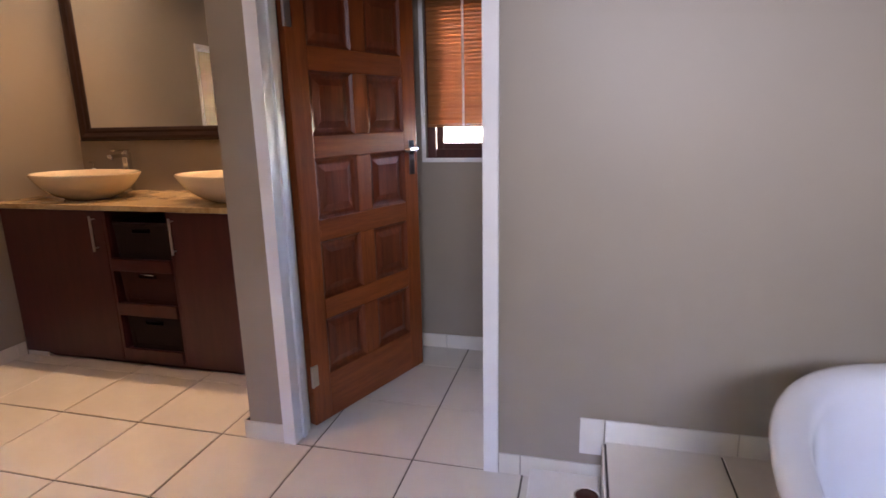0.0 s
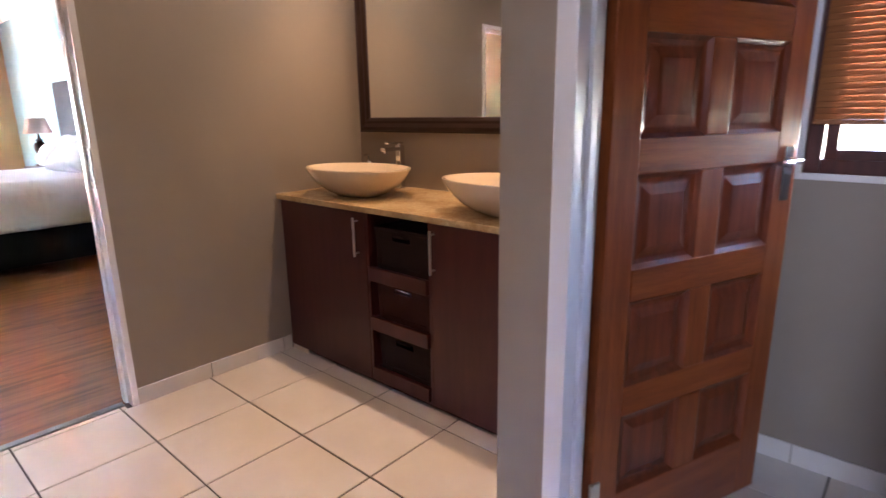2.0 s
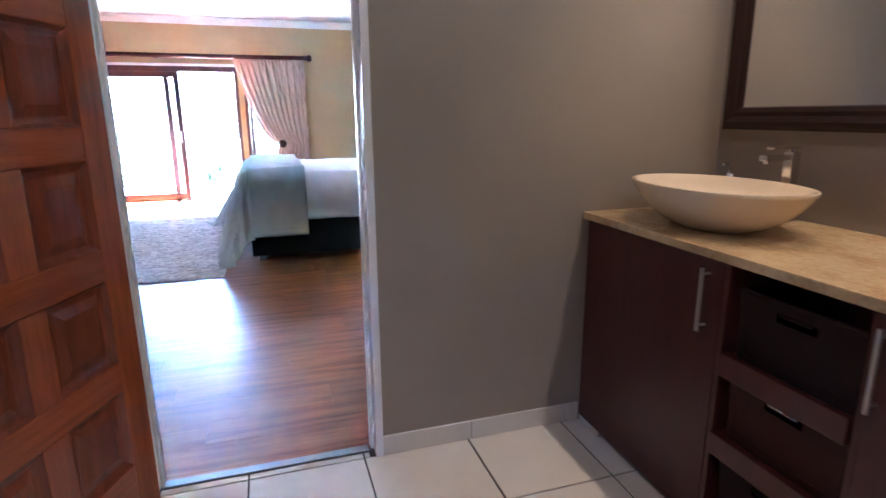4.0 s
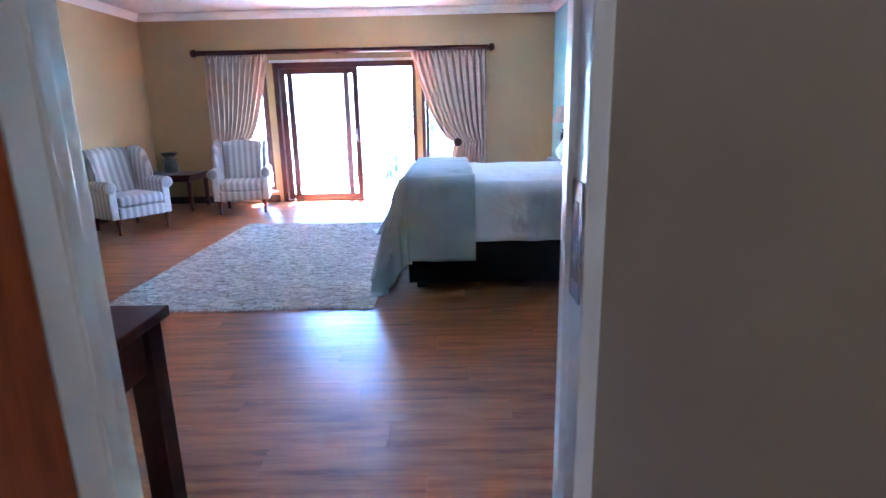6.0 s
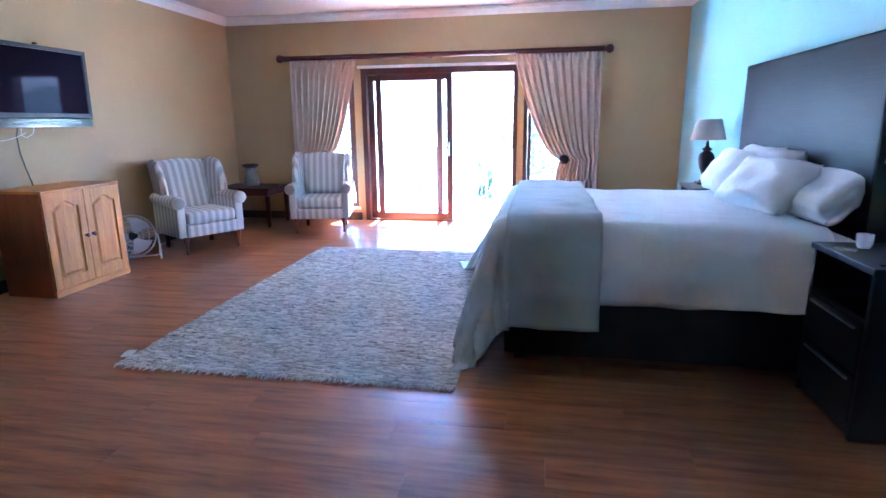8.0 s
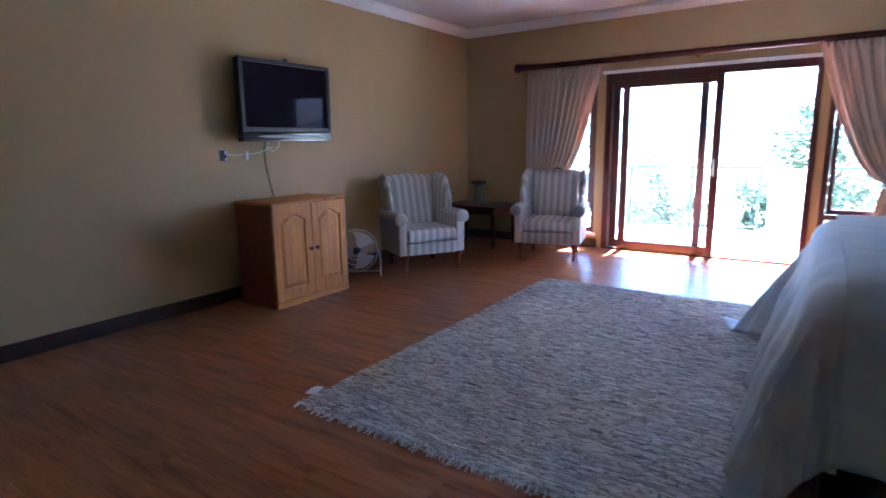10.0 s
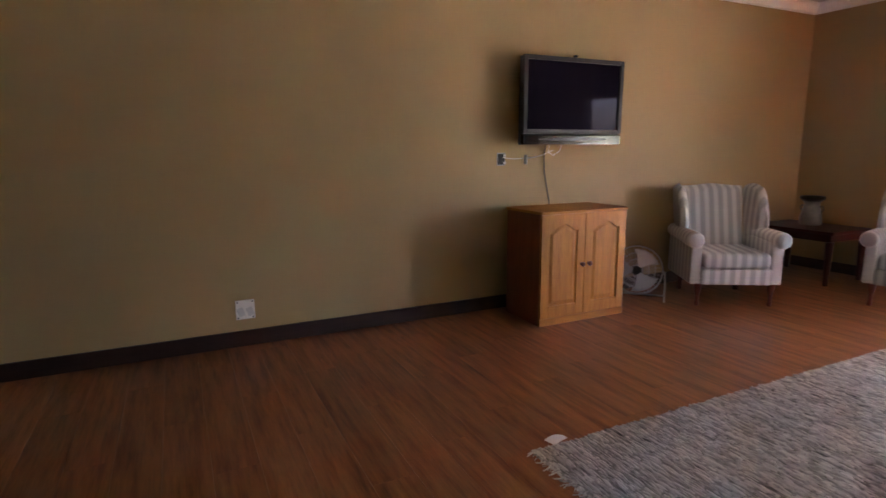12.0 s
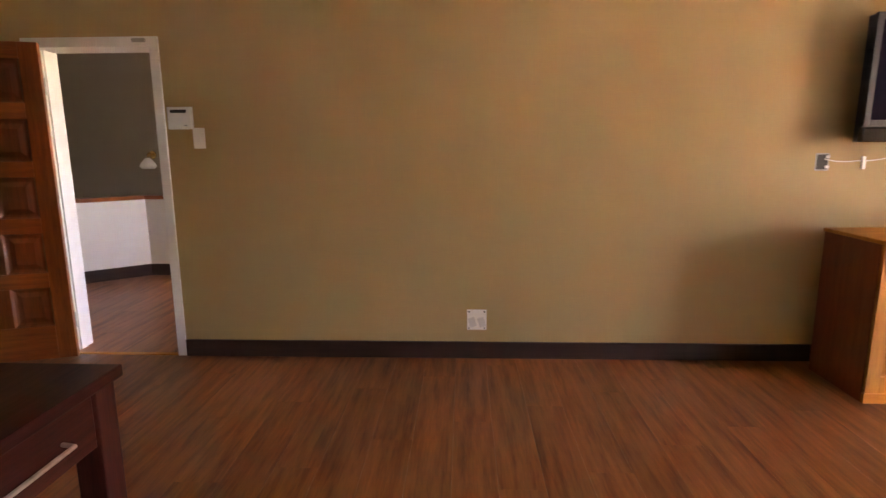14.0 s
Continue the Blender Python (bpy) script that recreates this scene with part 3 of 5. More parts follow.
part("door_frame", box(fx - 0.12, SL0 + 0.07, 2.03, fx + 0.045, SL1 - 0.06, 2.115, 0.005), frame_wood, slider)
part("door_sill", box(fx - 0.12, SL0 + 0.07, 0.0, fx + 0.045, SL1 - 0.06, 0.022, 0.004), frame_wood, slider)
leaf_a = part("sliding_leaf", sash(bmesh.new(), -0.80, 0.285, 0.024, 2.03, fx + 0.012, 0.085), frame_wood, slider)
part("pane", box(fx + 0.009, -0.72, 0.11, fx + 0.015, 0.205, 1.95), pane, leaf_a)
leaf_b = part("sliding_leaf", sash(bmesh.new(), -0.928, 0.13, 0.024, 2.03, fx - 0.055, 0.085), frame_wood, slider)
part("pane", box(fx - 0.058, -0.85, 0.11, fx - 0.052, 0.05, 1.95), pane, leaf_b)
bm = tube(bmesh.new(), [(fx + 0.034, 0.235, 0.93), (fx + 0.062, 0.235, 0.95), (fx + 0.066, 0.235, 1.02), (fx + 0.062, 0.235, 1.09), (fx + 0.034, 0.235, 1.11)], 0.008, 8)
part("pull_handle", bm, steel, leaf_a, "steel pull handle", smooth=True)
for y0, y1, nm in ((-1.78, -1.11, "window_2"), (1.245, 1.95, "window_3")):
    w = thing(nm, pose(0, 0, 0), "dark red meranti side window beside the sliding door", "window", kind="structure")
    bm = sash(bmesh.new(), y0, y1, 0.19, 2.115, FX - 0.075, 0.055, 0.08)
    part("window_frame", bm, frame_wood, w)
    part("transom", box(FX - 0.115, y0 + 0.055, 0.50, FX - 0.035, y1 - 0.055, 0.55, 0.004), frame_wood, w)
    bm = sash(bmesh.new(), y0 + 0.06, y1 - 0.06, 0.555, 2.06, FX - 0.075, 0.045, 0.04)
    part("casement", bm, frame_wood, w)
    for z0, z1 in ((0.26, 0.50), (0.60, 2.02)):
        part("pane", box(FX - 0.078, y0 + 0.09, z0, FX - 0.072, y1 - 0.09, z1), pane, w).visible_shadow = False
    part("window_sill", box(FX - 0.02, y0 - 0.03, 0.155, FX + 0.05, y1 + 0.03, 0.188, 0.006), white_paint, w, "white painted sill")
for o in leaf_a.children_recursive + leaf_b.children_recursive:
    if o.name.startswith("pane"):
        o.visible_shadow = False
part("head_trim", box(FX - 0.0, SL0 - 0.05, 2.115, FX + 0.014, SL1 + 0.05, 2.155, 0.004), white_paint, slider, "white lintel strip")

# toilet window with blind
tw = thing("window_4", pose(0, 0, 0), "dark red wooden toilet window behind a blind", "window", kind="structure")
bm = bmesh.new()
def sash_x(bm, x0, x1, z0, z1, y, w, d):
    bx(bm, x0, y - d / 2, z0, x0 + w, y + d / 2, z1, 0.004)
    bx(bm, x1 - w, y - d / 2, z0, x1, y + d / 2, z1, 0.004)
    bx(bm, x0 + w, y - d / 2, z0, x1 - w, y + d / 2, z0 + w, 0.004)
    bx(bm, x0 + w, y - d / 2, z1 - w, x1 - w, y + d / 2, z1, 0.004)
    return bm
part("window_frame", sash_x(bm, -0.26, 0.74, 1.15, 2.06, VY + 0.06, 0.05, 0.07), frame_wood, tw)
part("casement", sash_x(bmesh.new(), -0.205, 0.685, 1.195, 2.005, VY + 0.055, 0.04, 0.045), frame_wood, tw)
part("pane", box(-0.165, VY + 0.052, 1.235, 0.645, VY + 0.058, 1.965), pane, tw).visible_shadow = False
part("reveal_trim", sash_x(bmesh.new(), -0.285, 0.765, 1.128, 2.08, VY - 0.002, 0.024, 0.012), white_paint, tw, "white plaster edge")
blind = thing("venetian_blind", pose(0.24, VY + 0.008, 0), "honey brown wooden venetian blind lowered over the toilet window", "blind")
part("head_rail", box(-0.485, -0.02, 2.0, 0.485, 0.02, 2.045, 0.003), blind_wood, blind)
part("bottom_rail", box(-0.485, -0.014, 1.322, 0.485, 0.014, 1.338, 0.003), blind_wood, blind)
sl_bm = box(-0.485, -0.0125, -0.0014, 0.485, 0.0125, 0.0014, m=Matrix.Rotation(radians(63), 4, "X"))
sl_me = mesh_of("slat", sl_bm, blind_wood)
k, z = 0, 1.35
while z < 1.995:
    s = new("slat", sl_me)
    s.parent = blind
    s.location = (0, 0, z)
    z += 0.0205
for x in (-0.28, 0.02, 0.3):
    part("ladder_tape", box(x - 0.006, -0.016, 1.33, x + 0.006, -0.0145, 2.0), white_plastic, blind, "pale ladder tape")

# ---------- curtains ----------
pole = thing("curtain_pole", pose(0, 0, 0), "dark turned wooden curtain pole with ball finials above the sliding door", "curtain pole")
px, pz = FX + 0.12, 2.262
part("pole", tube(bmesh.new(), [(px, -2.05, pz), (px, 2.23, pz)], 0.034, 16), mahogany, pole, smooth=True)
for s, y in ((-1, -2.05), (1, 2.23)):
    bm = lathe(bmesh.new(), [(0, 0), (0.042, 0), (0.044, 0.012), (0.028, 0.02), (0.026, 0.03), (0.046, 0.045), (0.056, 0.075), (0.046, 0.108), (0.02, 0.122), (0, 0.124)], 18)
    part("finial", bm, mahogany, pole, at=Matrix.Translation((px, y, pz)) @ Matrix.Rotation(-s * math.pi / 2, 4, "X"), smooth=True)
for y in (-1.9, 0.0, 2.0):
    part("bracket", tube(bmesh.new(), [(FX, y, pz - 0.03), (px, y, pz - 0.03), (px, y, pz)], 0.012, 8), mahogany, pole)


def curtain(name, y_out, y_in, y_tie, z_tie, label):
    """A pleated drape, gathered by a tie; y_out is the wall side, y_in the window side."""
    c = thing(name, pose(0, 0, 0), label, "curtain", "pair of curtains")
    n = 140
    s = 1 if y_in > y_out else -1
    top, foot = pz - 0.03, 0.02

    def edge_in(z):
        if z > z_tie:
            k = (z - z_tie) / (top - z_tie)
            return y_tie + (y_in - y_tie) * (k ** 0.55)
        k = (z_tie - z) / (z_tie - foot)
        return y_tie + s * 0.14 * k ** 0.7

    def fn(u, v):
        z = top + (foot - top) * v
        a, b = y_out, edge_in(z)
        y = a + (b - a) * u
        width = abs(b - a) / abs(y_in - y_out)
        ph = u * 22 * math.pi + 1.1 * math.sin(7 * u + 1.6 * v) + 0.5 * math.sin(17 * u)
        amp = 0.050 + 0.014 * math.sin(13 * u + 1.0) + 0.02 * (1 - width) * u
        head = max(0, 1 - v * 14)
        x = px - 0.005 + amp * (math.sin(ph) * (1 - head) + math.sin(u * 40 * math.pi) * 0.6 * head) + 0.012 * math.sin(u * 9 + 4 * v)
        sag = 0.0
        if z > z_tie:
            sag = 0.035 * math.sin(math.pi * (z - z_tie) / (top - z_tie)) * u
        return (x + sag, y, z)
    bm = bmesh.new()
    grid(bm, fn, n, 46)
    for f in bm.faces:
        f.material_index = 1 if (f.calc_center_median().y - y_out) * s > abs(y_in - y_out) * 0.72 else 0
    dr = part("drape", bm, [curtain_cloth, inner_curtain_cloth], c, smooth=True)
    md = dr.modifiers.new("thickness", "SOLIDIFY")
    md.thickness = 0.003
    bm = bmesh.new()
    part("tape", box(px - 0.03, min(y_out, y_in), top - 0.01, px - 0.022, max(y_out, y_in), top + 0.02, 0.002), curtain_cloth, c)
    # holdback
    bm = tube(bmesh.new(), [(FX, y_tie - s * 0.05, z_tie), (px + 0.07, y_tie - s * 0.05, z_tie)], 0.012, 8)
    part("holdback_stem", bm, mahogany, c)
    bm = lathe(bmesh.new(), [(0, -0.02), (0.045, -0.018), (0.066, 0.0), (0.060, 0.03), (0.035, 0.048), (0, 0.052)], 20)
    part("holdback_knob", bm, dark_skirt, c, "dark round holdback knob", at=Matrix.Translation((px + 0.075, y_tie - s * 0.05, z_tie)) @ Matrix.Rotation(math.pi / 2, 4, "Y"), smooth=True)
    return c


curtain("curtain", -1.97, -1.02, -1.47, 0.95, "salmon pink pleated curtain tied back beside the sliding door")
curtain("curtain", 2.22, 1.11, 1.74, 0.89, "salmon pink pleated curtain held back beside the bed")

# ---------- bed ----------
B0, B1, F0, F1 = -7.86, -6.02, 1.27, 3.12   # bed top: x from, x to, foot, head
TOP = 0.825
bed = thing("bed", pose((B0 + B1) / 2, (F0 + F1) / 2, 0), "double bed with black base and thick mattress against the blue wall", "bed")
bw, bl = (B1 - B0) / 2, (F1 - F0) / 2
part("base", box(-bw + 0.03, -bl + 0.05, 0.05, bw - 0.03, bl, 0.44, 0.02), black_cloth, bed)
part("mattress", box(-bw + 0.02, -bl + 0.03, 0.44, bw - 0.02, bl, 0.775, 0.06, 4), white_linen, bed, smooth=True)
for x in (-bw + 0.12, bw - 0.12):
    for y in (-bl + 0.15, bl - 0.12):
        part("leg", box(x - 0.04, y - 0.04, 0, x + 0.04, y + 0.04, 0.05, 0.006), black_metal, bed)


def drape(a0, a1, b0, b1, rect, top, cell, fold, seed, floor=0.012, r=0.07, puff=0.0, flare=0.10, flare_foot=None, corner=0.0):
    """Cloth lying over a block: flat from (a0, b0) to (a1, b1), bent down past the block's edges."""
    x0, x1, y0, y1 = rect
    nu, nv = max(4, int((a1 - a0) / cell)), max(4, int((b1 - b0) / cell))

    def fn(u, v):
        a, b = a0 + (a1 - a0) * u, b0 + (b1 - b0) * v
        cx, cy = min(max(a, x0), x1), min(max(b, y0), y1)
        ex, ey = a - cx, b - cy
        d = math.hypot(ex, ey)
        nz = noise.noise(Vector((a * 2.3 + 3.1, b * 2.3, 3.1)))
        nf = noise.noise(Vector((a * 7 + seed, b * 7, seed * 2)))
        z = top + puff * nz + 0.009 * noise.noise(Vector((a * 6 + 3.1, b * 6, 1.2))) + 0.004 * noise.noise(Vector((a * 15 + seed, b * 11, seed)))
        if d < 1e-6:
            return (a, b, z)
        dx, dy = ex / d, ey / d
        q = r * math.pi / 2
        if d < q:
            t = d / r
            return (cx + dx * r * math.sin(t), cy + dy * r * math.sin(t), z - r * (1 - math.cos(t)))
        drop = d - q
        along = (a if abs(dy) > abs(dx) else b) + 0.5 * math.atan2(dy, dx)
        wv = fold * min(1, drop / 0.25) * (math.sin(along * 13 + seed) + 0.6 * math.sin(along * 23 + 2 * seed))
        fl = flare if flare_foot is None else flare + (flare_foot - flare) * min(1, max(0, -dy)) ** 1.5
        fl += corner * max(0, -dx) * max(0, -dy)
        out = r + fl * drop + max(-0.01, wv) + 0.01 * nf
        zz = top - r - drop * 0.99
        if zz < floor:
            out += (floor - zz) * 0.55
            zz = floor + 0.004 * (1 + nf)
        return (cx + dx * out, cy + dy * out, zz)
    bm = bmesh.new()
    grid(bm, fn, nu, nv)
    return bm


def thick(ob, t, off=0.0):
    md = ob.modifiers.new("thickness", "SOLIDIFY")
    md.thickness, md.offset = t, off
    return ob


rect = (B0 + 0.12, B1 - 0.12, F0 + 0.12, F1)
thick(solid("duvet", drape(B0 - 0.38, B1 + 0.38, F0 - 0.12, 2.98, rect, TOP - 0.01, 0.04, 0.012, 3.1, puff=0.018, flare=0.05, r=0.13), white_linen, "plain white duvet spread over the bed", "duvet", smooth=60), 0.02)
rect2 = (B0 + 0.075, B1 - 0.075, F0 + 0.075, F1)
thick(solid("coverlet", drape(B0 - 0.62, B1 + 0.62, F0 - 0.78, 1.36, rect2, TOP + 0.030, 0.03, 0.022, 1.7, puff=0.018, flare=0.07, flare_foot=0.28, corner=0.9, r=0.13), pale_throw, "pale grey green coverlet hanging over the foot of the bed", "coverlet", smooth=60), 0.006)
rect3 = (B0 + 0.055, B1 - 0.055, F0 - 2, F1)
thick(solid("throw", drape(B0 - 0.64, B1 + 0.64, 1.33, 1.84, rect3, TOP + 0.054, 0.025, 0.020, 5.3, puff=0.020, flare=0.06, r=0.13), pale_throw2, "folded grey green throw laid across the bed", "throw", smooth=60), 0.008)

hb = thing("headboard", pose(-7.07, HY - 0.065, 0), "tall black padded headboard against the blue wall", "headboard")
bm = bmesh.new()
bx(bm, -1.0, -0.062, 0.0, 1.0, 0.062, 1.80, 0.02, 3)
part("panel", bm, hb_leather, hb, smooth=True)
part("edge_trim", box(1.0, -0.062, 0.0, 1.006, 0.062, 1.79, 0.003), black_leather, hb)


def pillow(w, h, t, seed):
    """A stuffed cushion in the plane x, z, with pinched corners."""
    bm = bmesh.new()
    n = 18
    for s in (1, -1):
        def fn(u, v):
            a, b = 2 * u - 1, 2 * v - 1
            k = max(0.0, (1 - a ** 4) * (1 - b ** 4)) ** 0.45
            pin = 1 - 0.10 * (1 - a * a) * abs(b) ** 3
            pin2 = 1 - 0.10 * (1 - b * b) * abs(a) ** 3
            nz = noise.noise(Vector((a * 2 + seed, b * 2, s)))
            return (a * w / 2 * pin2, s * (t / 2 * k * (1 + 0.25 * nz) + 0.003), b * h / 2 * pin + h / 2)
        grid(bm, fn, n, n)
    bmesh.ops.remove_doubles(bm, verts=bm.verts, dist=0.0065)
    return bm


PL = "plump white pillow leaning on the headboard"
for x, y, z, rx, rz, w, h, t, sd in ((-6.42, 2.93, 0.845, -50, 3, 0.66, 0.36, 0.17, 1), (-7.42, 2.98, 0.845, -24, -3, 0.70, 0.38, 0.18, 2),
                                      (-6.68, 2.74, 0.85, -42, 12, 0.68, 0.37, 0.19, 3), (-7.42, 2.76, 0.845, -34, -6, 0.68, 0.38, 0.19, 4), (-7.02, 2.90, 0.845, -24, 6, 0.66, 0.38, 0.18, 5)):
    solid("pillow", pillow(w, h, t, sd), white_linen, PL, "pillow", "pillows on the bed", smooth=60, at=pose(x, y, z, rx, 0, rz))


# ---------- nightstands and lamps ----------
def nightstand(m, label):
    n = thing("nightstand", m, label, "nightstand", "pair of nightstands")
    w, d, h = 0.55, 0.39, 0.78
    part("top", box(-w / 2, -d, h - 0.03, w / 2, 0, h, 0.004), black_leather, n)
    for x in (-w / 2 + 0.01, w / 2 - 0.035):
        part("side_panel", box(x, -d + 0.012, 0, x + 0.025, -0.005, h - 0.03, 0.003), black_leather, n)
    part("back_panel", box(-w / 2 + 0.03, -0.02, 0.03, w / 2 - 0.03, -0.006, h - 0.03), black_leather, n)
    part("shelf", box(-w / 2 + 0.034, -d + 0.02, 0.53, w / 2 - 0.034, -0.02, 0.55, 0.002), black_leather, n)
    part("plinth", box(-w / 2 + 0.034, -d + 0.03, 0.0, w / 2 - 0.034, -0.05, 0.06), black_leather, n)
    for z in (0.07, 0.305):
        dr = part("drawer", box(-w / 2 + 0.037, -d + 0.004, z, w / 2 - 0.037, -0.04, z + 0.22, 0.003), black_leather, n)
        part("pull", box(-0.20, -d - 0.006, z + 0.19, 0.20, -d + 0.006, z + 0.202, 0.002), steel, dr, "slim metal pull")
    return n


ns1 = nightstand(pose(-5.70, HY - 0.02, 0), "black nightstand with open shelf and two drawers")
copy_thing(ns1, pose(-8.50, HY - 0.02, 0))


def table_lamp(m, label):
    l = thing("table_lamp", m, label, "lamp", "pair of bedside lamps")
    part("foot", box(-0.075, -0.075, 0, 0.075, 0.075, 0.022, 0.006), mahogany_z, l)
    bm = lathe(bmesh.new(), [(0, 0.022), (0.055, 0.022), (0.058, 0.035), (0.034, 0.05), (0.028, 0.075), (0.040, 0.10), (0.072, 0.16), (0.088, 0.215), (0.090, 0.25), (0.078, 0.285), (0.045, 0.305), (0.040, 0.315), (0.055, 0.325), (0.055, 0.335), (0.03, 0.345), (0.018, 0.36), (0.014, 0.40), (0, 0.40)], 22, 0.82, 0.82)
    part("body", bm, lamp_wood, l, smooth=True)
    part("stem", tube(bmesh.new(), [(0, 0, 0.40), (0, 0, 0.50)], 0.008, 8), brass, l)
    bm = lathe(bmesh.new(), [(0.158, 0.415), (0.104, 0.605), (0.101, 0.605), (0.155, 0.415)], 32)
    part("shade", bm, shade_cloth, l, "cream fabric shade", smooth=True)
    part("bulb", lathe(bmesh.new(), [(0, 0.49), (0.014, 0.49), (0.026, 0.525), (0.022, 0.55), (0, 0.562)], 12), white_plastic, l, smooth=True)
    return l


lamp1 = table_lamp(pose(-5.52, 3.05, 0.78), "dark urn-shaped bedside lamp with a cream shade")
copy_thing(lamp1, pose(-8.64, 3.04, 0.78))
# cups and small things on the near nightstand
def cup(m):
    c = thing("cup", m, "small white cup on the nightstand", "cup", "white cups")
    part("bowl", lathe(bmesh.new(), [(0, 0), (0.026, 0), (0.034, 0.02), (0.036, 0.065), (0.033, 0.065), (0.030, 0.02), (0, 0.008)], 16), white_ceramic, c, smooth=True)
    part("handle", tube(bmesh.new(), [(0.034, 0, 0.054), (0.054, 0, 0.05), (0.056, 0, 0.03), (0.035, 0, 0.018)], 0.005, 6), white_ceramic, c, smooth=True)
    return c
cp = cup(pose(-5.85, 3.02, 0.78, 0, 0, 150))
copy_thing(cp, pose(-5.78, 3.12, 0.78, 0, 0, 60))
solid("coaster", lathe(bmesh.new(), [(0, 0), (0.045, 0), (0.047, 0.006), (0.04, 0.008), (0, 0.008)], 20), white_ceramic, "pale round saucer on the nightstand", "saucer", at=pose(-5.80, 2.92, 0.78), smooth=True)
solid("phone", box(-0.04, -0.075, 0, 0.04, 0.075, 0.008, 0.003), black_metal, "dark flat remote lying on the nightstand", "remote control", at=pose(-5.50, 2.98, 0.78, 0, 0, 40))


# ---------- wing chairs ----------
def wing_chair(m, label):
    """Faces +y; width along x; origin on the floor under its middle."""
    c = thing("wing_chair", m, label, "armchair", "striped wing chairs")
    w = 0.36
    bm = box(-0.29, -0.32, 0.19, 0.29, 0.335, 0.325, 0.02, 3)
    part("seat_frame", bm, stripe_x, c, smooth=True)
    bm = box(-0.275, -0.22, 0.325, 0.275, 0.345, 0.455, 0.05, 4)
    for v in bm.verts:
        if v.co.z > 0.40:
            v.co.z += 0.022 * (1 - (v.co.x / 0.28) ** 2)
    part("seat_cushion", bm, stripe_x, c, smooth=True)

    def back(u, v, s):
        a, b = 2 * u - 1, v
        z = 0.40 + 0.585 * b
        half = 0.255 + 0.025 * b
        camel = 0.022 * math.exp(-(a * 1.7) ** 2) * b ** 4
        y = -0.20 - 0.17 * b
        k = (max(0, 1 - abs(a) ** 5) * max(0, 1 - abs(2 * b - 1) ** 7)) ** 0.35
        return (a * half, y + s * (0.05 * k + 0.004) + (0.03 * k if s > 0 else 0), z + camel)
    bm = bmesh.new()
    for s in (1, -1):
        grid(bm, lambda u, v: back(u, v, s), 20, 18)
    bmesh.ops.remove_doubles(bm, verts=bm.verts, dist=0.0085)
    part("backrest", bm, stripe_x, c, smooth=60)
    for sd in (-1, 1):
        def wing(u, v, s):
            b = v
            z = 0.50 + 0.485 * b
            front = -0.01 + 0.05 * math.sin(math.pi * min(1, b * 1.1)) - 0.10 * b ** 2
            rear = -0.26 - 0.14 * b
            y = rear + (front - rear) * u
            k = (max(0, 1 - abs(2 * u - 1) ** 6) * max(0, 1 - abs(2 * b - 1) ** 7)) ** 0.35
            return (sd * (0.308 + 0.008 * b + 0.035 * u) + s * (0.038 * k + 0.004), y, z + 0.03 * math.sin(math.pi * u) * b)
        bm = bmesh.new()
        for s in (1, -1):
            grid(bm, lambda u, v: wing(u, v, s), 12, 16)
        bmesh.ops.remove_doubles(bm, verts=bm.verts, dist=0.0085)
        part("wing", bm, stripe_y, c, smooth=60)
        x0, x1 = sorted((sd * 0.285, sd * 0.375))
        bm = box(x0, -0.30, 0.19, x1, 0.315, 0.56, 0.02, 3)
        part("arm_panel", bm, stripe_y, c, smooth=True)
        bm = bmesh.new()
        tube(bm, [(sd * 0.345, -0.28, 0.585), (sd * 0.345, 0.0, 0.58), (sd * 0.35, 0.24, 0.572), (sd * 0.35, 0.325, 0.57)], [0.058, 0.062, 0.070, 0.070], 18)
        lathe(bm, [(0, 0), (0.055, 0), (0.068, -0.012), (0.070, -0.025)], 18, c=(0, 0, 0))
        vs = bm.verts[-(18 * 3 + 1):]
        bmesh.ops.transform(bm, matrix=Matrix.Translation((sd * 0.35, 0.345, 0.57)) @ Matrix.Rotation(-math.pi / 2, 4, "X"), verts=vs)
        part("arm_roll", bm, stripe_y, c, smooth=50)
        bm = lathe(bmesh.new(), [(0, 0), (0.013, 0), (0.020, 0.012), (0.014, 0.045), (0.016, 0.09), (0.030, 0.15), (0.034, 0.195), (0, 0.195)], 12)
        part("front_leg", bm, chair_leg_wood, c, at=pose(sd * 0.30, 0.295, 0), smooth=True)
        part("rear_leg", box(-0.02, -0.02, 0, 0.02, 0.02, 0.2, 0.004, m=Matrix.Shear("XY", 4, (0, 0))), mahogany_z, c, at=pose(sd * 0.26, -0.29, 0))
    return c


ch = wing_chair(pose(-8.674, -2.353, 0, 0, 0, -31), "grey and cream striped wing chair with turned wooden legs")
copy_thing(ch, pose(-9.915, -1.355, 0, 0, 0, -76))

# ---------- corner table and pot ----------
tb = thing("side_table", pose(-10.21, -2.44, 0), "dark wooden corner table between the wing chairs", "side table")
part("tabletop", box(-0.33, -0.50, 0.505, 0.33, 0.34, 0.535, 0.008, 3), mahogany, tb)
part("apron", box(-0.29, -0.46, 0.43, 0.29, 0.30, 0.505, 0.004), mahogany, tb)
for x in (-0.28, 0.28):
    for y in (-0.45, 0.29):
        part("leg", tube(bmesh.new(), [(x, y, 0), (x, y, 0.20), (x, y, 0.43)], [0.022, 0.030, 0.036], 10), mahogany_z, tb)
pot = thing("milk_can", pose(-10.30, -2.57, 0.535), "grey green glazed pot with two small handles on the corner table", "pot")
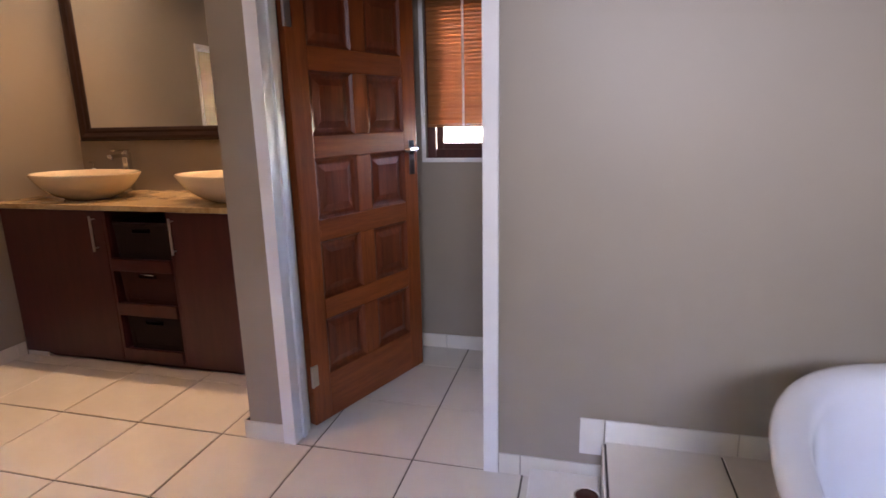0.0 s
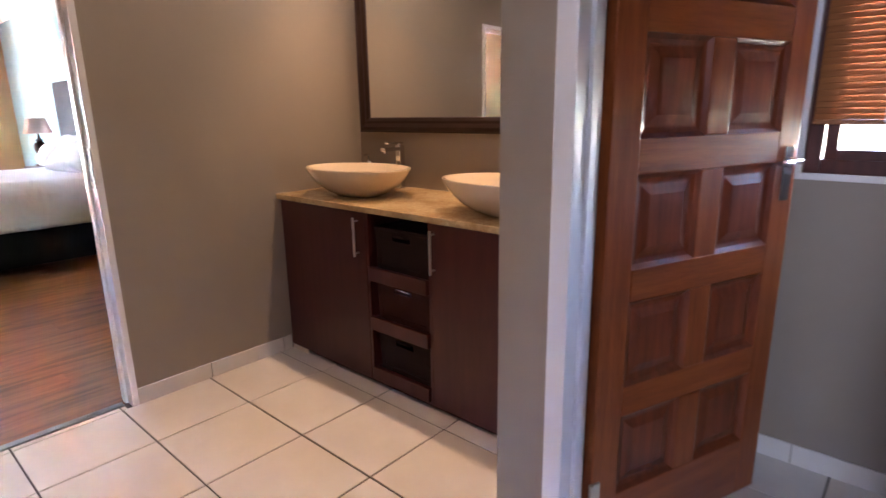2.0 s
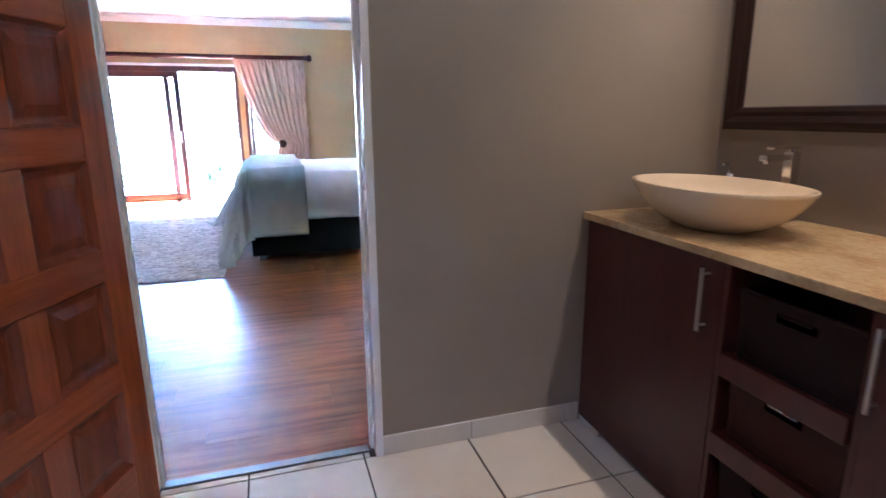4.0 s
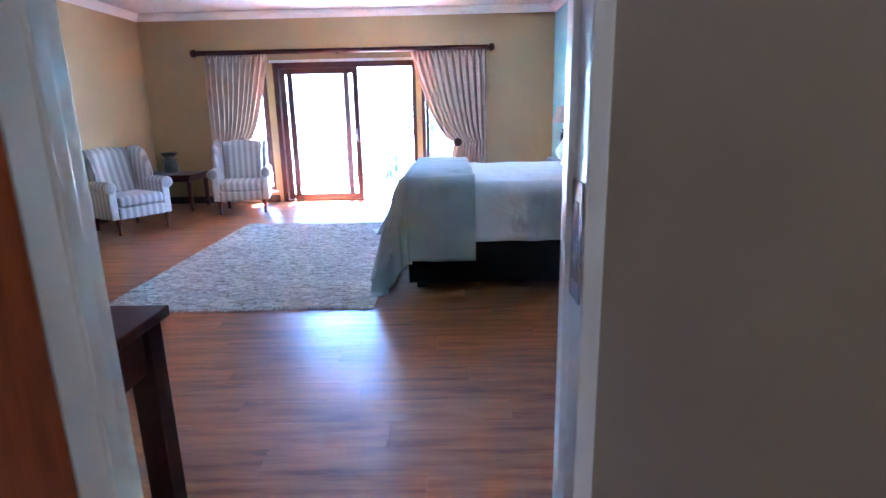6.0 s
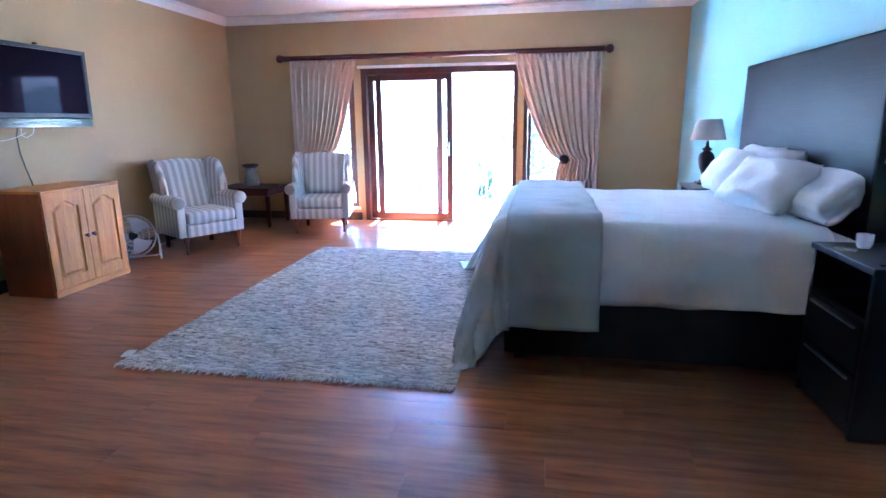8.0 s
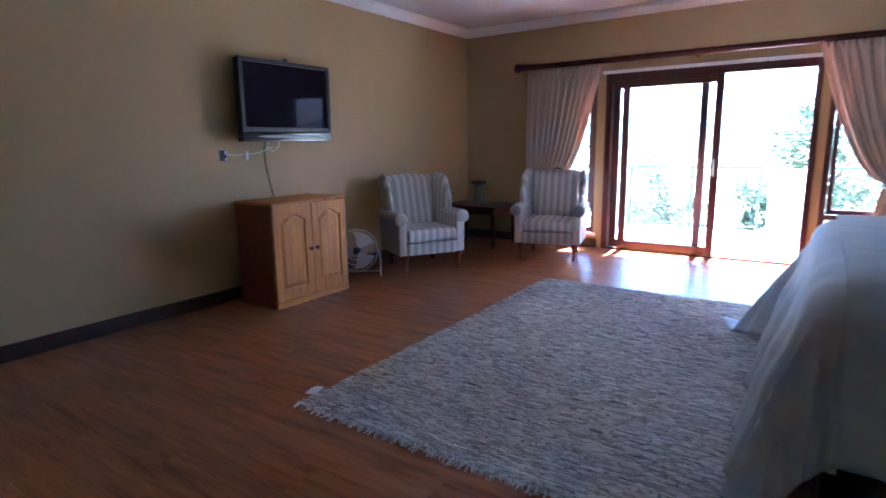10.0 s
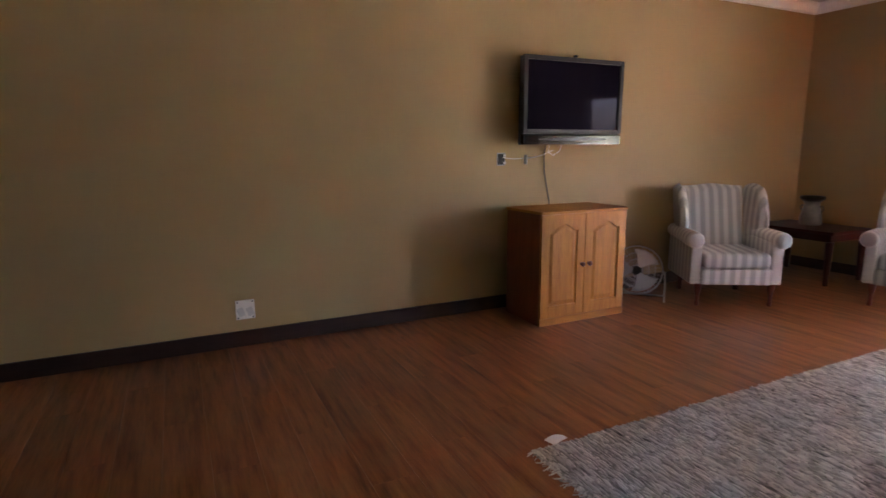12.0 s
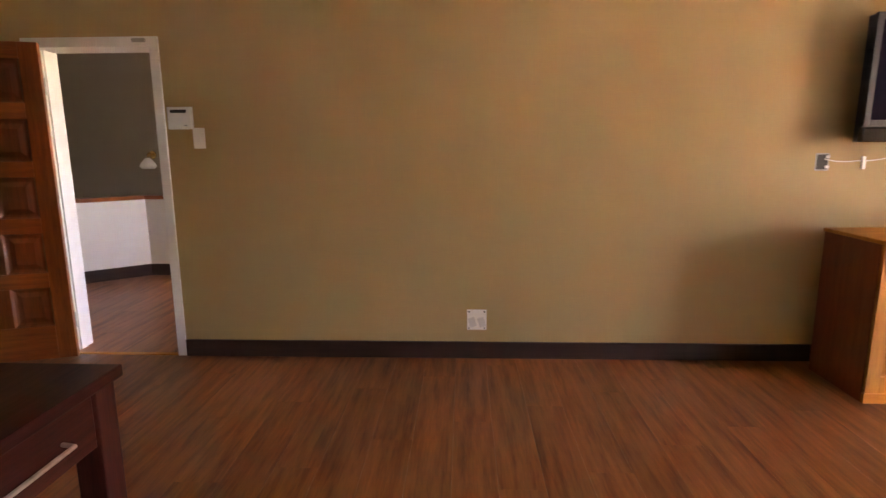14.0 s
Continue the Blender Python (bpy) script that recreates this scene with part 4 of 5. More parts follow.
part("body", lathe(bmesh.new(), [(0, 0), (0.096, 0), (0.104, 0.015), (0.103, 0.06), (0.092, 0.13), (0.078, 0.185), (0.070, 0.215), (0.084, 0.250), (0.112, 0.274), (0.110, 0.281), (0.080, 0.268), (0.060, 0.21), (0, 0.20)], 24), clay, pot, smooth=True)
part("rim", lathe(bmesh.new(), [(0.084, 0.248), (0.114, 0.272), (0.116, 0.290), (0.108, 0.300), (0.085, 0.296), (0.080, 0.262)], 24), black_metal, pot, "dark iron rim", smooth=True)
for s in (-1, 1):
    part("handle", tube(bmesh.new(), [(0, s * 0.07, 0.19), (0, s * 0.108, 0.20), (0, s * 0.118, 0.17), (0, s * 0.098, 0.135)], 0.007, 6), clay, pot, smooth=True)

# ---------- pine cabinet ----------
cb = thing("cabinet", pose(-7.117, -2.39, 0), "orange pine cabinet with two arched panel doors under the television", "cabinet")
W, D, Hc = 0.83, 0.46, 0.88
part("top", box(-W / 2 - 0.004, -D, Hc - 0.022, W / 2 + 0.004, 0.030, Hc, 0.006, 3), pine_x, cb)
# Side panels: redder wood, also darkened as the sides away from the window.
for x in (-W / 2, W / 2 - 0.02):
    part("side_panel", box(x, -D + 0.01, 0.0, x + 0.02, 0, Hc - 0.022, 0.002), shaded_veneer, cb, "red brown side panel with its shade in the colour")
part("back_panel", box(-W / 2 + 0.02, -D + 0.01, 0.02, W / 2 - 0.02, -D + 0.02, Hc - 0.022), pine, cb)
part("plinth", box(-W / 2 + 0.0, 0.0, 0.0, W / 2, 0.022, 0.055, 0.003), pine_x, cb)
part("floor_board", box(-W / 2 + 0.02, -D + 0.02, 0.055, W / 2 - 0.02, 0, 0.072), pine_x, cb)


def arched_door(x0, x1, z0, z1, knob):
    bm = bmesh.new()
    s, t0, t1 = 0.072, 0.001, 0.021
    def arch(x, base, rise):
        u = (x - (x0 + x1) / 2) / ((x1 - x0) / 2 - s)
        return base + rise * (0.5 + 0.5 * math.cos(math.pi * min(1.0, abs(u) * 1.12))) ** 0.8
    bx(bm, x0, t0, z0, x0 + s, t1, z1, 0.003)
    bx(bm, x1 - s, t0, z0, x1, t1, z1, 0.003)
    bx(bm, x0 + s, t0, z0, x1 - s, t1, z0 + s + 0.02, 0.003)
    n = 14
    xs = [x0 + s + (x1 - x0 - 2 * s) * i / n for i in range(n + 1)]
    lo, hi = z1 - s - 0.055, 0.055
    a = [bm.verts.new((x, t1, arch(x, lo, hi))) for x in xs]
    b = [bm.verts.new((x, t1, z1)) for x in xs]
    c = [bm.verts.new((x, t0, arch(x, lo, hi))) for x in xs]
    for i in range(n):
        bm.faces.new((a[i], a[i + 1], b[i + 1], b[i]))
        bm.faces.new((c[i], c[i + 1], a[i + 1], a[i]))
    bm.faces.new((b[0], b[-1], bm.verts.new((xs[-1], t0, z1)), bm.verts.new((xs[0], t0, z1))))
    d = part("door", bm, pine, cb)
    bm = bmesh.new()
    def ring(ins, y):
        zb = z0 + s + 0.02 + ins
        pts = [(xs[0] + ins, zb), (xs[-1] - ins, zb)]
        up = [(min(max(x, xs[0] + ins), xs[-1] - ins), arch(x, lo, hi) - ins) for x in xs[::-1]]
        return [bm.verts.new((x, y, z)) for x, z in pts + up]
    rs = [ring(i, y) for i, y in ((0.0, 0.008), (0.006, 0.007), (0.012, 0.007), (0.036, 0.017))]
    for p, q in zip(rs, rs[1:]):
        for k in range(len(p)):
            bm.faces.new((p[k], p[(k + 1) % len(p)], q[(k + 1) % len(q)], q[k]))
    bm.faces.new(rs[-1])
    part("raised_panel", bm, pine, d)
    kb = lathe(bmesh.new(), [(0, 0), (0.010, 0), (0.009, 0.012), (0.018, 0.02), (0.020, 0.029), (0.013, 0.038), (0, 0.040)], 16)
    part("knob", kb, chair_leg_wood, d, "dark wooden knob", at=Matrix.Translation((knob, t1, 0.46)) @ Matrix.Rotation(-math.pi / 2, 4, "X"), smooth=True)


arched_door(-W / 2 + 0.004, -0.002, 0.058, Hc - 0.026, -0.035)
arched_door(0.002, W / 2 - 0.004, 0.058, Hc - 0.026, 0.035)

# ---------- television ----------
tv = thing("television", pose(-7.305, -2.80, 1.372, -0.9, 0, 0), "flat dark grey television hung on a wall bracket", "television")
bm = bmesh.new()
bx(bm, -0.50, -0.065, 0.0, 0.50, -0.005, 0.685, 0.012, 3)
part("casing", bm, tv_body, tv)
bm = sash_x(bmesh.new(), -0.505, 0.505, 0.088, 0.690, 0.008, 0.034, 0.026)
part("bezel", bm, tv_body, tv)
part("screen", box(-0.472, -0.004, 0.121, 0.472, 0.003, 0.657), tv_screen, tv)
bm = box(-0.505, -0.02, 0.0, 0.505, 0.022, 0.082, 0.010, 3)
part("speaker_bar", bm, tv_gloss, tv, "glossy black speaker bar")
bm = lathe(bmesh.new(), [(0, 0), (0.36, 0), (0.352, 0.0025), (0, 0.003)], 40, 1.0, 0.036)
part("silver_line", bm, silver_strip, tv, "slim silver lens along the speaker bar", at=Matrix.Translation((0.0, 0.0215, 0.044)) @ Matrix.Rotation(-math.pi / 2, 4, "X"))
part("name_badge", box(-0.47, 0.021, 0.672, -0.44, 0.0225, 0.680), silver_strip, tv)
part("camera_bump", box(-0.012, -0.02, 0.694, 0.012, 0.01, 0.712, 0.003), tv_body, tv)
br = thing("wall_bracket", pose(-7.305, TY, 1.72), "black metal television wall bracket", "bracket")
part("plate", box(-0.25, 0.0, -0.16, 0.25, 0.02, 0.16, 0.003), black_metal, br)
part("arm", box(-0.06, 0.02, -0.08, 0.06, 0.112, 0.08, 0.004), black_metal, br)


def socket(name, x, z, w, h, label, kind):
    s = thing(name, pose(x, TY, z), label, kind)
    part("plate", box(-w / 2, 0, -h / 2, w / 2, 0.012, h / 2, 0.004), white_plastic, s)
    return s


so = socket("wall_socket", -4.66, 0.26, 0.125, 0.135, "white double wall socket above the skirting", "socket")
for x, z in ((-0.03, 0.022), (0.03, 0.022)):
    part("rocker", box(x - 0.012, 0.011, z + 0.012, x + 0.012, 0.018, z + 0.032, 0.002), white_plastic, so)
    part("cover", box(-0.021, 0.011, -0.034, 0.021, 0.017, 0.028, 0.003), fan_blade, so, "grey slanting socket cover", at=Matrix.Translation((x, 0, -0.012)) @ Matrix.Rotation(radians(18), 4, "Y"))
for x in (-0.05, 0.05):
    for z in (-0.055, 0.055):
        part("screw", tube(bmesh.new(), [(x, 0.0115, z), (x, 0.0135, z)], 0.006, 8), black_metal, so, "dark corner screw")
al = socket("alarm_keypad", -2.832, 1.54, 0.155, 0.135, "white alarm keypad beside the passage door", "keypad")
part("housing", box(-0.072, 0.012, -0.062, 0.072, 0.028, 0.062, 0.006), white_plastic, al)
part("display", box(-0.048, 0.0275, 0.030, 0.052, 0.0295, 0.050, 0.001), black_metal, al, "dark display strip")
part("mark", box(-0.05, 0.0275, -0.048, -0.03, 0.0290, -0.042), grey_plastic, al)
sw = socket("light_switch", -2.938, 1.418, 0.072, 0.125, "white light switch below the keypad", "switch")
part("rocker", box(-0.012, 0.011, -0.02, 0.012, 0.018, 0.02, 0.002), white_plastic, sw)
ob_ = thing("open_socket_box", pose(-6.72, TY, 1.258), "open wall box with loose ends beside the television", "socket")
part("recess_rim", sash_x(bmesh.new(), -0.04, 0.04, -0.052, 0.052, 0.002, 0.008, 0.006), grey_plastic, ob_)
# Black sheet on the uncut wall, standing in for the shade inside the box.
part("hollow", box(-0.032, 0.0, -0.044, 0.032, 0.003, 0.044), black_metal, ob_)
for z in (-0.03, 0.03):
    part("lug", box(-0.042, 0.003, z - 0.008, -0.02, 0.006, z + 0.008), steel, ob_)
solid("aerial_cable", tube(bmesh.new(), wave_line((-6.73, TY + 0.012, 1.275), (-6.92, TY + 0.012, 1.265), 0.01) + wave_line((-6.92, TY + 0.012, 1.265), (-7.22, TY + 0.03, 1.33), 0.02), 0.0026, 6), white_plastic, "thin white cable between wall box and television", "cable", smooth=True)
solid("plug_tag", box(-6.965, TY + 0.004, 1.215, -6.945, TY + 0.02, 1.29, 0.003), white_plastic, "white cable plug hanging on the wall", "plug")
solid("power_cable", tube(bmesh.new(), [(-7.13, TY + 0.06, 1.40), (-7.135, TY + 0.02, 1.30), (-7.14, TY + 0.02, 1.15), (-7.165, TY + 0.025, 1.02), (-7.175, TY + 0.05, 0.90), (-7.18, TY + 0.06, 0.80)], 0.006, 6), dark_cable, "dark cable hanging from the television behind the cabinet", "cable", smooth=True)
solid("loop_cable", tube(bmesh.new(), [(-7.30, TY + 0.05, 1.40), (-7.29, TY + 0.03, 1.32), (-7.23, TY + 0.02, 1.285), (-7.18, TY + 0.02, 1.31), (-7.17, TY + 0.05, 1.40)], 0.003, 6), white_plastic, "white cable loop under the television", "cable", smooth=True)

# ---------- fan ----------
fan = thing("floor_fan", pose(-7.97, -2.66, 0, 0, 0, -48), "round chrome floor fan beside the pine cabinet", "fan")
fc, R = Vector((0, 0, 0.262)), 0.216
tilt = Matrix.Translation(fc) @ Matrix.Rotation(radians(8), 4, "X")
def cage(y, bulge):
    bm = bmesh.new()
    for r in (0.05, 0.10, 0.155, R):
        pts = [(r * math.cos(k * math.pi / 16), y + bulge * (1 - (r / R) ** 2), r * math.sin(k * math.pi / 16)) for k in range(32)]
        tube(bm, pts, 0.0026 if r < R else 0.006, 5, closed=True)
    for k in range(36):
        a = k * math.pi / 18
        pts = [(r * math.cos(a), y + bulge * (1 - (r / R) ** 2), r * math.sin(a)) for r in (0.04, 0.095, 0.15, R)]
        tube(bm, pts, 0.0013, 4)
    bmesh.ops.transform(bm, matrix=tilt, verts=bm.verts)
    return bm
part("front_cage", cage(0.03, 0.05), steel, fan)
part("rear_cage", cage(-0.03, -0.05), steel, fan)
for k in range(3):
    a0 = k * 2 * math.pi / 3
    bm = bmesh.new()
    def bl_fn(u, v):
        a, r = a0 + (u - 0.5) * (0.9 + 0.5 * v), 0.035 + 0.155 * v
        return (r * math.cos(a), 0.035 * (u - 0.5), r * math.sin(a))
    grid(bm, bl_fn, 8, 6)
    bmesh.ops.transform(bm, matrix=tilt, verts=bm.verts)
    thick(part("blade", bm, fan_blade, fan, "pale translucent blade", smooth=True), 0.002)
bm = lathe(bmesh.new(), [(0, -0.13), (0.05, -0.12), (0.055, -0.05), (0.03, -0.03), (0.03, 0.02), (0.035, 0.06), (0.02, 0.08), (0, 0.082)], 16)
bmesh.ops.transform(bm, matrix=tilt @ Matrix.Rotation(-math.pi / 2, 4, "X"), verts=bm.verts)
part("motor", bm, black_metal, fan, smooth=True)
bm = bmesh.new()
for s in (-1, 1):
    tube(bm, [(s * 0.232, 0, 0.262), (s * 0.240, 0.02, 0.14), (s * 0.238, 0.10, 0.010)], 0.009, 8)
    tube(bm, [(s * 0.240, 0.02, 0.14), (s * 0.238, -0.13, 0.010)], 0.009, 8)
tube(bm, [(-0.238, -0.13, 0.010), (0.238, -0.13, 0.010)], 0.009, 8)
part("stand", bm, steel, fan, smooth=True)

# ---------- rug ----------
rug = thing("rug", pose(-7.205, 0.085, 0), "grey and cream woven rag rug with fringed ends on the laminate", "rug")
RL, RW = 1.57, 1.007
rag_m, _nt, _b = nodes_of("woven_rag_strips")
_g = _nt.nodes.new("ShaderNodeNewGeometry")
_v = coords(_nt, (60, 15, 60))
_n = noise_tex(_nt, _v, 1.0, 4, 0.6)
_a = _nt.nodes.new("ShaderNodeMath")
_a.operation = "MULTIPLY_ADD"
_a.inputs[1].default_value = 0.42
_nt.links.new(_g.outputs["Random Per Island"], _a.inputs[0])
_m = _nt.nodes.new("ShaderNodeMath")
_m.operation = "MULTIPLY"
_m.inputs[1].default_value = 0.62
_nt.links.new(_n, _m.inputs[0])
_nt.links.new(_m.outputs[0], _a.inputs[2])
_c = ramp(_nt, _a.outputs[0], [(0.19, (0.055, 0.052, 0.056)), (0.27, (0.27, 0.265, 0.27)), (0.38, (0.60, 0.585, 0.57)), (0.49, (0.78, 0.77, 0.75)), (0.60, (0.36, 0.352, 0.355)), (0.70, (0.86, 0.845, 0.82))])
_nt.links.new(_c, _b.inputs["Base Color"])
_b.inputs["Roughness"].default_value = 0.95
bump(_nt, _b, noise_tex(_nt, coords(_nt), 260, 3), 0.002, 0.6)
part("backing", box(-RL, -RW, 0.002, RL, RW, 0.007), plain("rug_backing", (0.22, 0.21, 0.20), 0.95), rug)
verts, faces = [], []
rng = random.Random(4)
pitch = 0.0145
x = -RL
while x < RL - pitch * 0.5:
    y = -RW - rng.uniform(0, 0.012)
    wob = rng.uniform(-0.002, 0.002)
    while y < RW:
        ln = rng.uniform(0.02, 0.12)
        e = min(RW + 0.004, y + ln)
        h = rng.uniform(0.011, 0.018)
        base = len(verts)
        segs = max(2, int((e - y) / 0.025))
        for i in range(segs + 1):
            yy = y + (e - y) * i / segs
            dz = rng.uniform(-0.0025, 0.0025) - (0.004 if i in (0, segs) else 0)
            dx = wob + 0.0015 * math.sin(yy * 40 + x * 90)
            for k, (ox, oz) in enumerate(((0, 0.003), (0.0038, 0.85 * h), (0.0075, h), (0.0118, 0.8 * h), (0.0152, 0.003))):
                verts.append((x + ox + dx, yy, oz + (dz if 0 < k < 4 else 0)))
        for i in range(segs):
            for k in range(4):
                p = base + i * 5 + k
                faces.append((p, p + 5, p + 6, p + 1))
        y = e + 0.001
    x += pitch
me = bpy.data.meshes.new("weave")
me.from_pydata(verts, [], faces)
me.materials.append(rag_m)
for p in me.polygons:
    p.use_smooth = True
wv = new("weave", me)
wv.parent = rug
tagged(wv, kind="stuff")
verts, faces = [], []
for s in (-1, 1):
    y = -RW
    while y < RW:
        a = rng.uniform(-0.5, 0.5)
        ln = rng.uniform(0.025, 0.06)
        t = rng.uniform(0.003, 0.006)
        b0 = len(verts)
        for i in range(4):
            q = i / 3
            cx, cy = s * (RL - 0.005 + ln * q), y + a * ln * q + 0.006 * math.sin(q * 5 + y * 50)
            cz = 0.010 * (1 - q) + 0.004
            verts += [(cx, cy - t * (1 - 0.5 * q), cz), (cx, cy, cz + 0.004), (cx, cy + t * (1 - 0.5 * q), cz)]
        for i in range(3):
            p = b0 + 3 * i
            faces += [(p, p + 1, p + 4, p + 3), (p + 1, p + 2, p + 5, p + 4)]
        y += rng.uniform(0.008, 0.018)
me = bpy.data.meshes.new("fringe")
me.from_pydata(verts, [], faces)
me.materials.append(rag_m)
fr_ = new("fringe", me)
fr_.parent = rug
tagged(fr_, "pale knotted fringe", kind="stuff")
bm = bmesh.new()
grid(bm, lambda u, v: (0.10 * u, 0.06 * v * (1 - 0.6 * u), 0.004 + 0.016 * math.sin(u * 3) * v), 8, 6)
solid("rug_tag", bm, white_linen, "pale cloth flap at the corner of the rug", "cloth", at=pose(-5.755, -0.93, 0.0, 0, 0, 195), smooth=True)

# ---------- desk and chair ----------
dk = thing("desk", pose(-3.225, -0.128, 0), "dark mahogany desk with drawers against the bathroom wall", "desk")
DX, DY, DH = 0.385, 0.857, 0.762
part("tabletop", box(-DX, -DY, DH - 0.035, DX, DY, DH, 0.005, 2), mahogany, dk)
for x in (-DX + 0.05, DX - 0.05):
    for y in (-DY + 0.07, DY - 0.07):
        part("leg", box(x - 0.04, y - 0.04, 0, x + 0.04, y + 0.04, DH - 0.035, 0.004), mahogany_z, dk)
for y in (-DY + 0.05, DY - 0.07):
    part("side_apron", box(-DX + 0.09, y, DH - 0.20, DX - 0.09, y + 0.02, DH - 0.035, 0.002), mahogany, dk)
part("rear_apron", box(DX - 0.05, -DY + 0.11, DH - 0.20, DX - 0.03, DY - 0.11, DH - 0.035, 0.002), mahogany, dk)
for k in range(3):
    y0 = -DY + 0.115 + k * 0.515
    dr = part("drawer", box(-DX + 0.018, y0, DH - 0.19, DX - 0.1, y0 + 0.505, DH - 0.04, 0.003), mahogany, dk)
    h = tube(bmesh.new(), [(-DX + 0.018, y0 + 0.12, DH - 0.115), (-DX - 0.018, y0 + 0.125, DH - 0.115), (-DX - 0.018, y0 + 0.38, DH - 0.115), (-DX + 0.018, y0 + 0.385, DH - 0.115)], 0.006, 8)
    part("handle", h, steel, dr, "steel bar handle", smooth=True)
solid("pen", tube(bmesh.new(), [(-3.12, 0.42, DH + 0.006), (-3.16, 0.52, DH + 0.006)], 0.006, 8), black_metal, "dark pen lying on the desk", "pen")
oc = thing("office_chair", pose(-3.80, -0.02, 0), "brown leather swivel chair on a steel star base", "chair")
part("seat", box(-0.12, -0.25, 0.42, 0.33, 0.25, 0.505, 0.035, 4), brown_leather, oc, smooth=True)


def back_fn(u, v, s):
    a, b = 2 * u - 1, 2 * v - 1
    half = 0.135 * max(0.02, 1 - abs(a) ** 3.2) ** 0.5
    k = max(0, 1 - abs(b) ** 3) * max(0, 1 - abs(a) ** 6)
    return (-0.13 + s * 0.032 * k ** 0.5 + 0.05 * a * a, 0.28 * a, 0.635 + half * b)


bm = bmesh.new()
for s_ in (1, -1):
    grid(bm, lambda u, v: back_fn(u, v, s_), 24, 12)
bmesh.ops.remove_doubles(bm, verts=bm.verts, dist=0.002)
part("backrest", bm, brown_leather, oc, smooth=60)
part("back_bracket", tube(bmesh.new(), [(-0.05, 0, 0.43), (-0.15, 0, 0.44), (-0.165, 0, 0.50), (-0.145, 0, 0.58)], 0.016, 8), steel, oc, smooth=True)
part("column", tube(bmesh.new(), [(0, 0, 0.09), (0, 0, 0.425)], 0.024, 12), steel, oc, smooth=True)
for k in range(5):
    a = k * 2 * math.pi / 5 + 0.5
    c, s = math.cos(a), math.sin(a)
    part("arm", tube(bmesh.new(), [(0.02 * c, 0.02 * s, 0.12), (0.30 * c, 0.30 * s, 0.075)], [0.022, 0.014], 8), steel, oc, smooth=True)
    cs = part("castor", tube(bmesh.new(), [(0.30 * c - 0.02 * s, 0.30 * s + 0.02 * c, 0.028), (0.30 * c + 0.02 * s, 0.30 * s - 0.02 * c, 0.028)], 0.028, 12), black_metal, oc)
    part("stem", tube(bmesh.new(), [(0.30 * c, 0.30 * s, 0.05), (0.30 * c, 0.30 * s, 0.08)], 0.008, 8), steel, cs)

# ---------- bathroom: vanity ----------
VF, CT = 2.760, 0.948           # vanity front, worktop height
SH0, SH1, VE = -1.935, -1.535, -0.805
va = thing("vanity", pose(0, 0, 0), "dark red vanity cabinet with two doors and open basket shelves", "vanity")
for x0, x1 in ((BX + 0.004, SH0), (SH1, VE)):
    part("carcass", box(x0, VF + 0.02, 0.06, x1, VY - 0.004, CT - 0.03), vanity_wood, va)
part("back_panel", box(SH0, VY - 0.12, 0.06, SH1, VY - 0.004, CT - 0.03), vanity_wood, va)
part("plinth", box(BX + 0.17, VF + 0.03, 0.0, VE, VF + 0.05, 0.06), vanity_wood, va)
for x0, x1, hx in ((BX + 0.012, SH0 - 0.02, SH0 - 0.073), (SH1 + 0.02, VE - 0.006, SH1 + 0.040)):
    d = part("door", box(x0, VF, 0.03, x1, VF + 0.018, CT - 0.035, 0.002), vanity_wood, va)
    b = tube(bmesh.new(), [(hx, VF, 0.705), (hx, VF - 0.03, 0.705)], 0.004, 6)
    tube(b, [(hx, VF, 0.868), (hx, VF - 0.03, 0.868)], 0.004, 6)
    tube(b, [(hx, VF - 0.03, 0.687), (hx, VF - 0.03, 0.886)], 0.0065, 8)
    part("handle", b, steel, d, "steel bar handle", smooth=True)
part("shelf_post", box(SH0 - 0.018, VF + 0.002, 0.03, SH0, VF + 0.02, CT - 0.035, 0.002), vanity_wood, va)
part("shelf_post", box(SH1, VF + 0.002, 0.03, SH1 + 0.018, VF + 0.02, CT - 0.035, 0.002), vanity_wood, va)
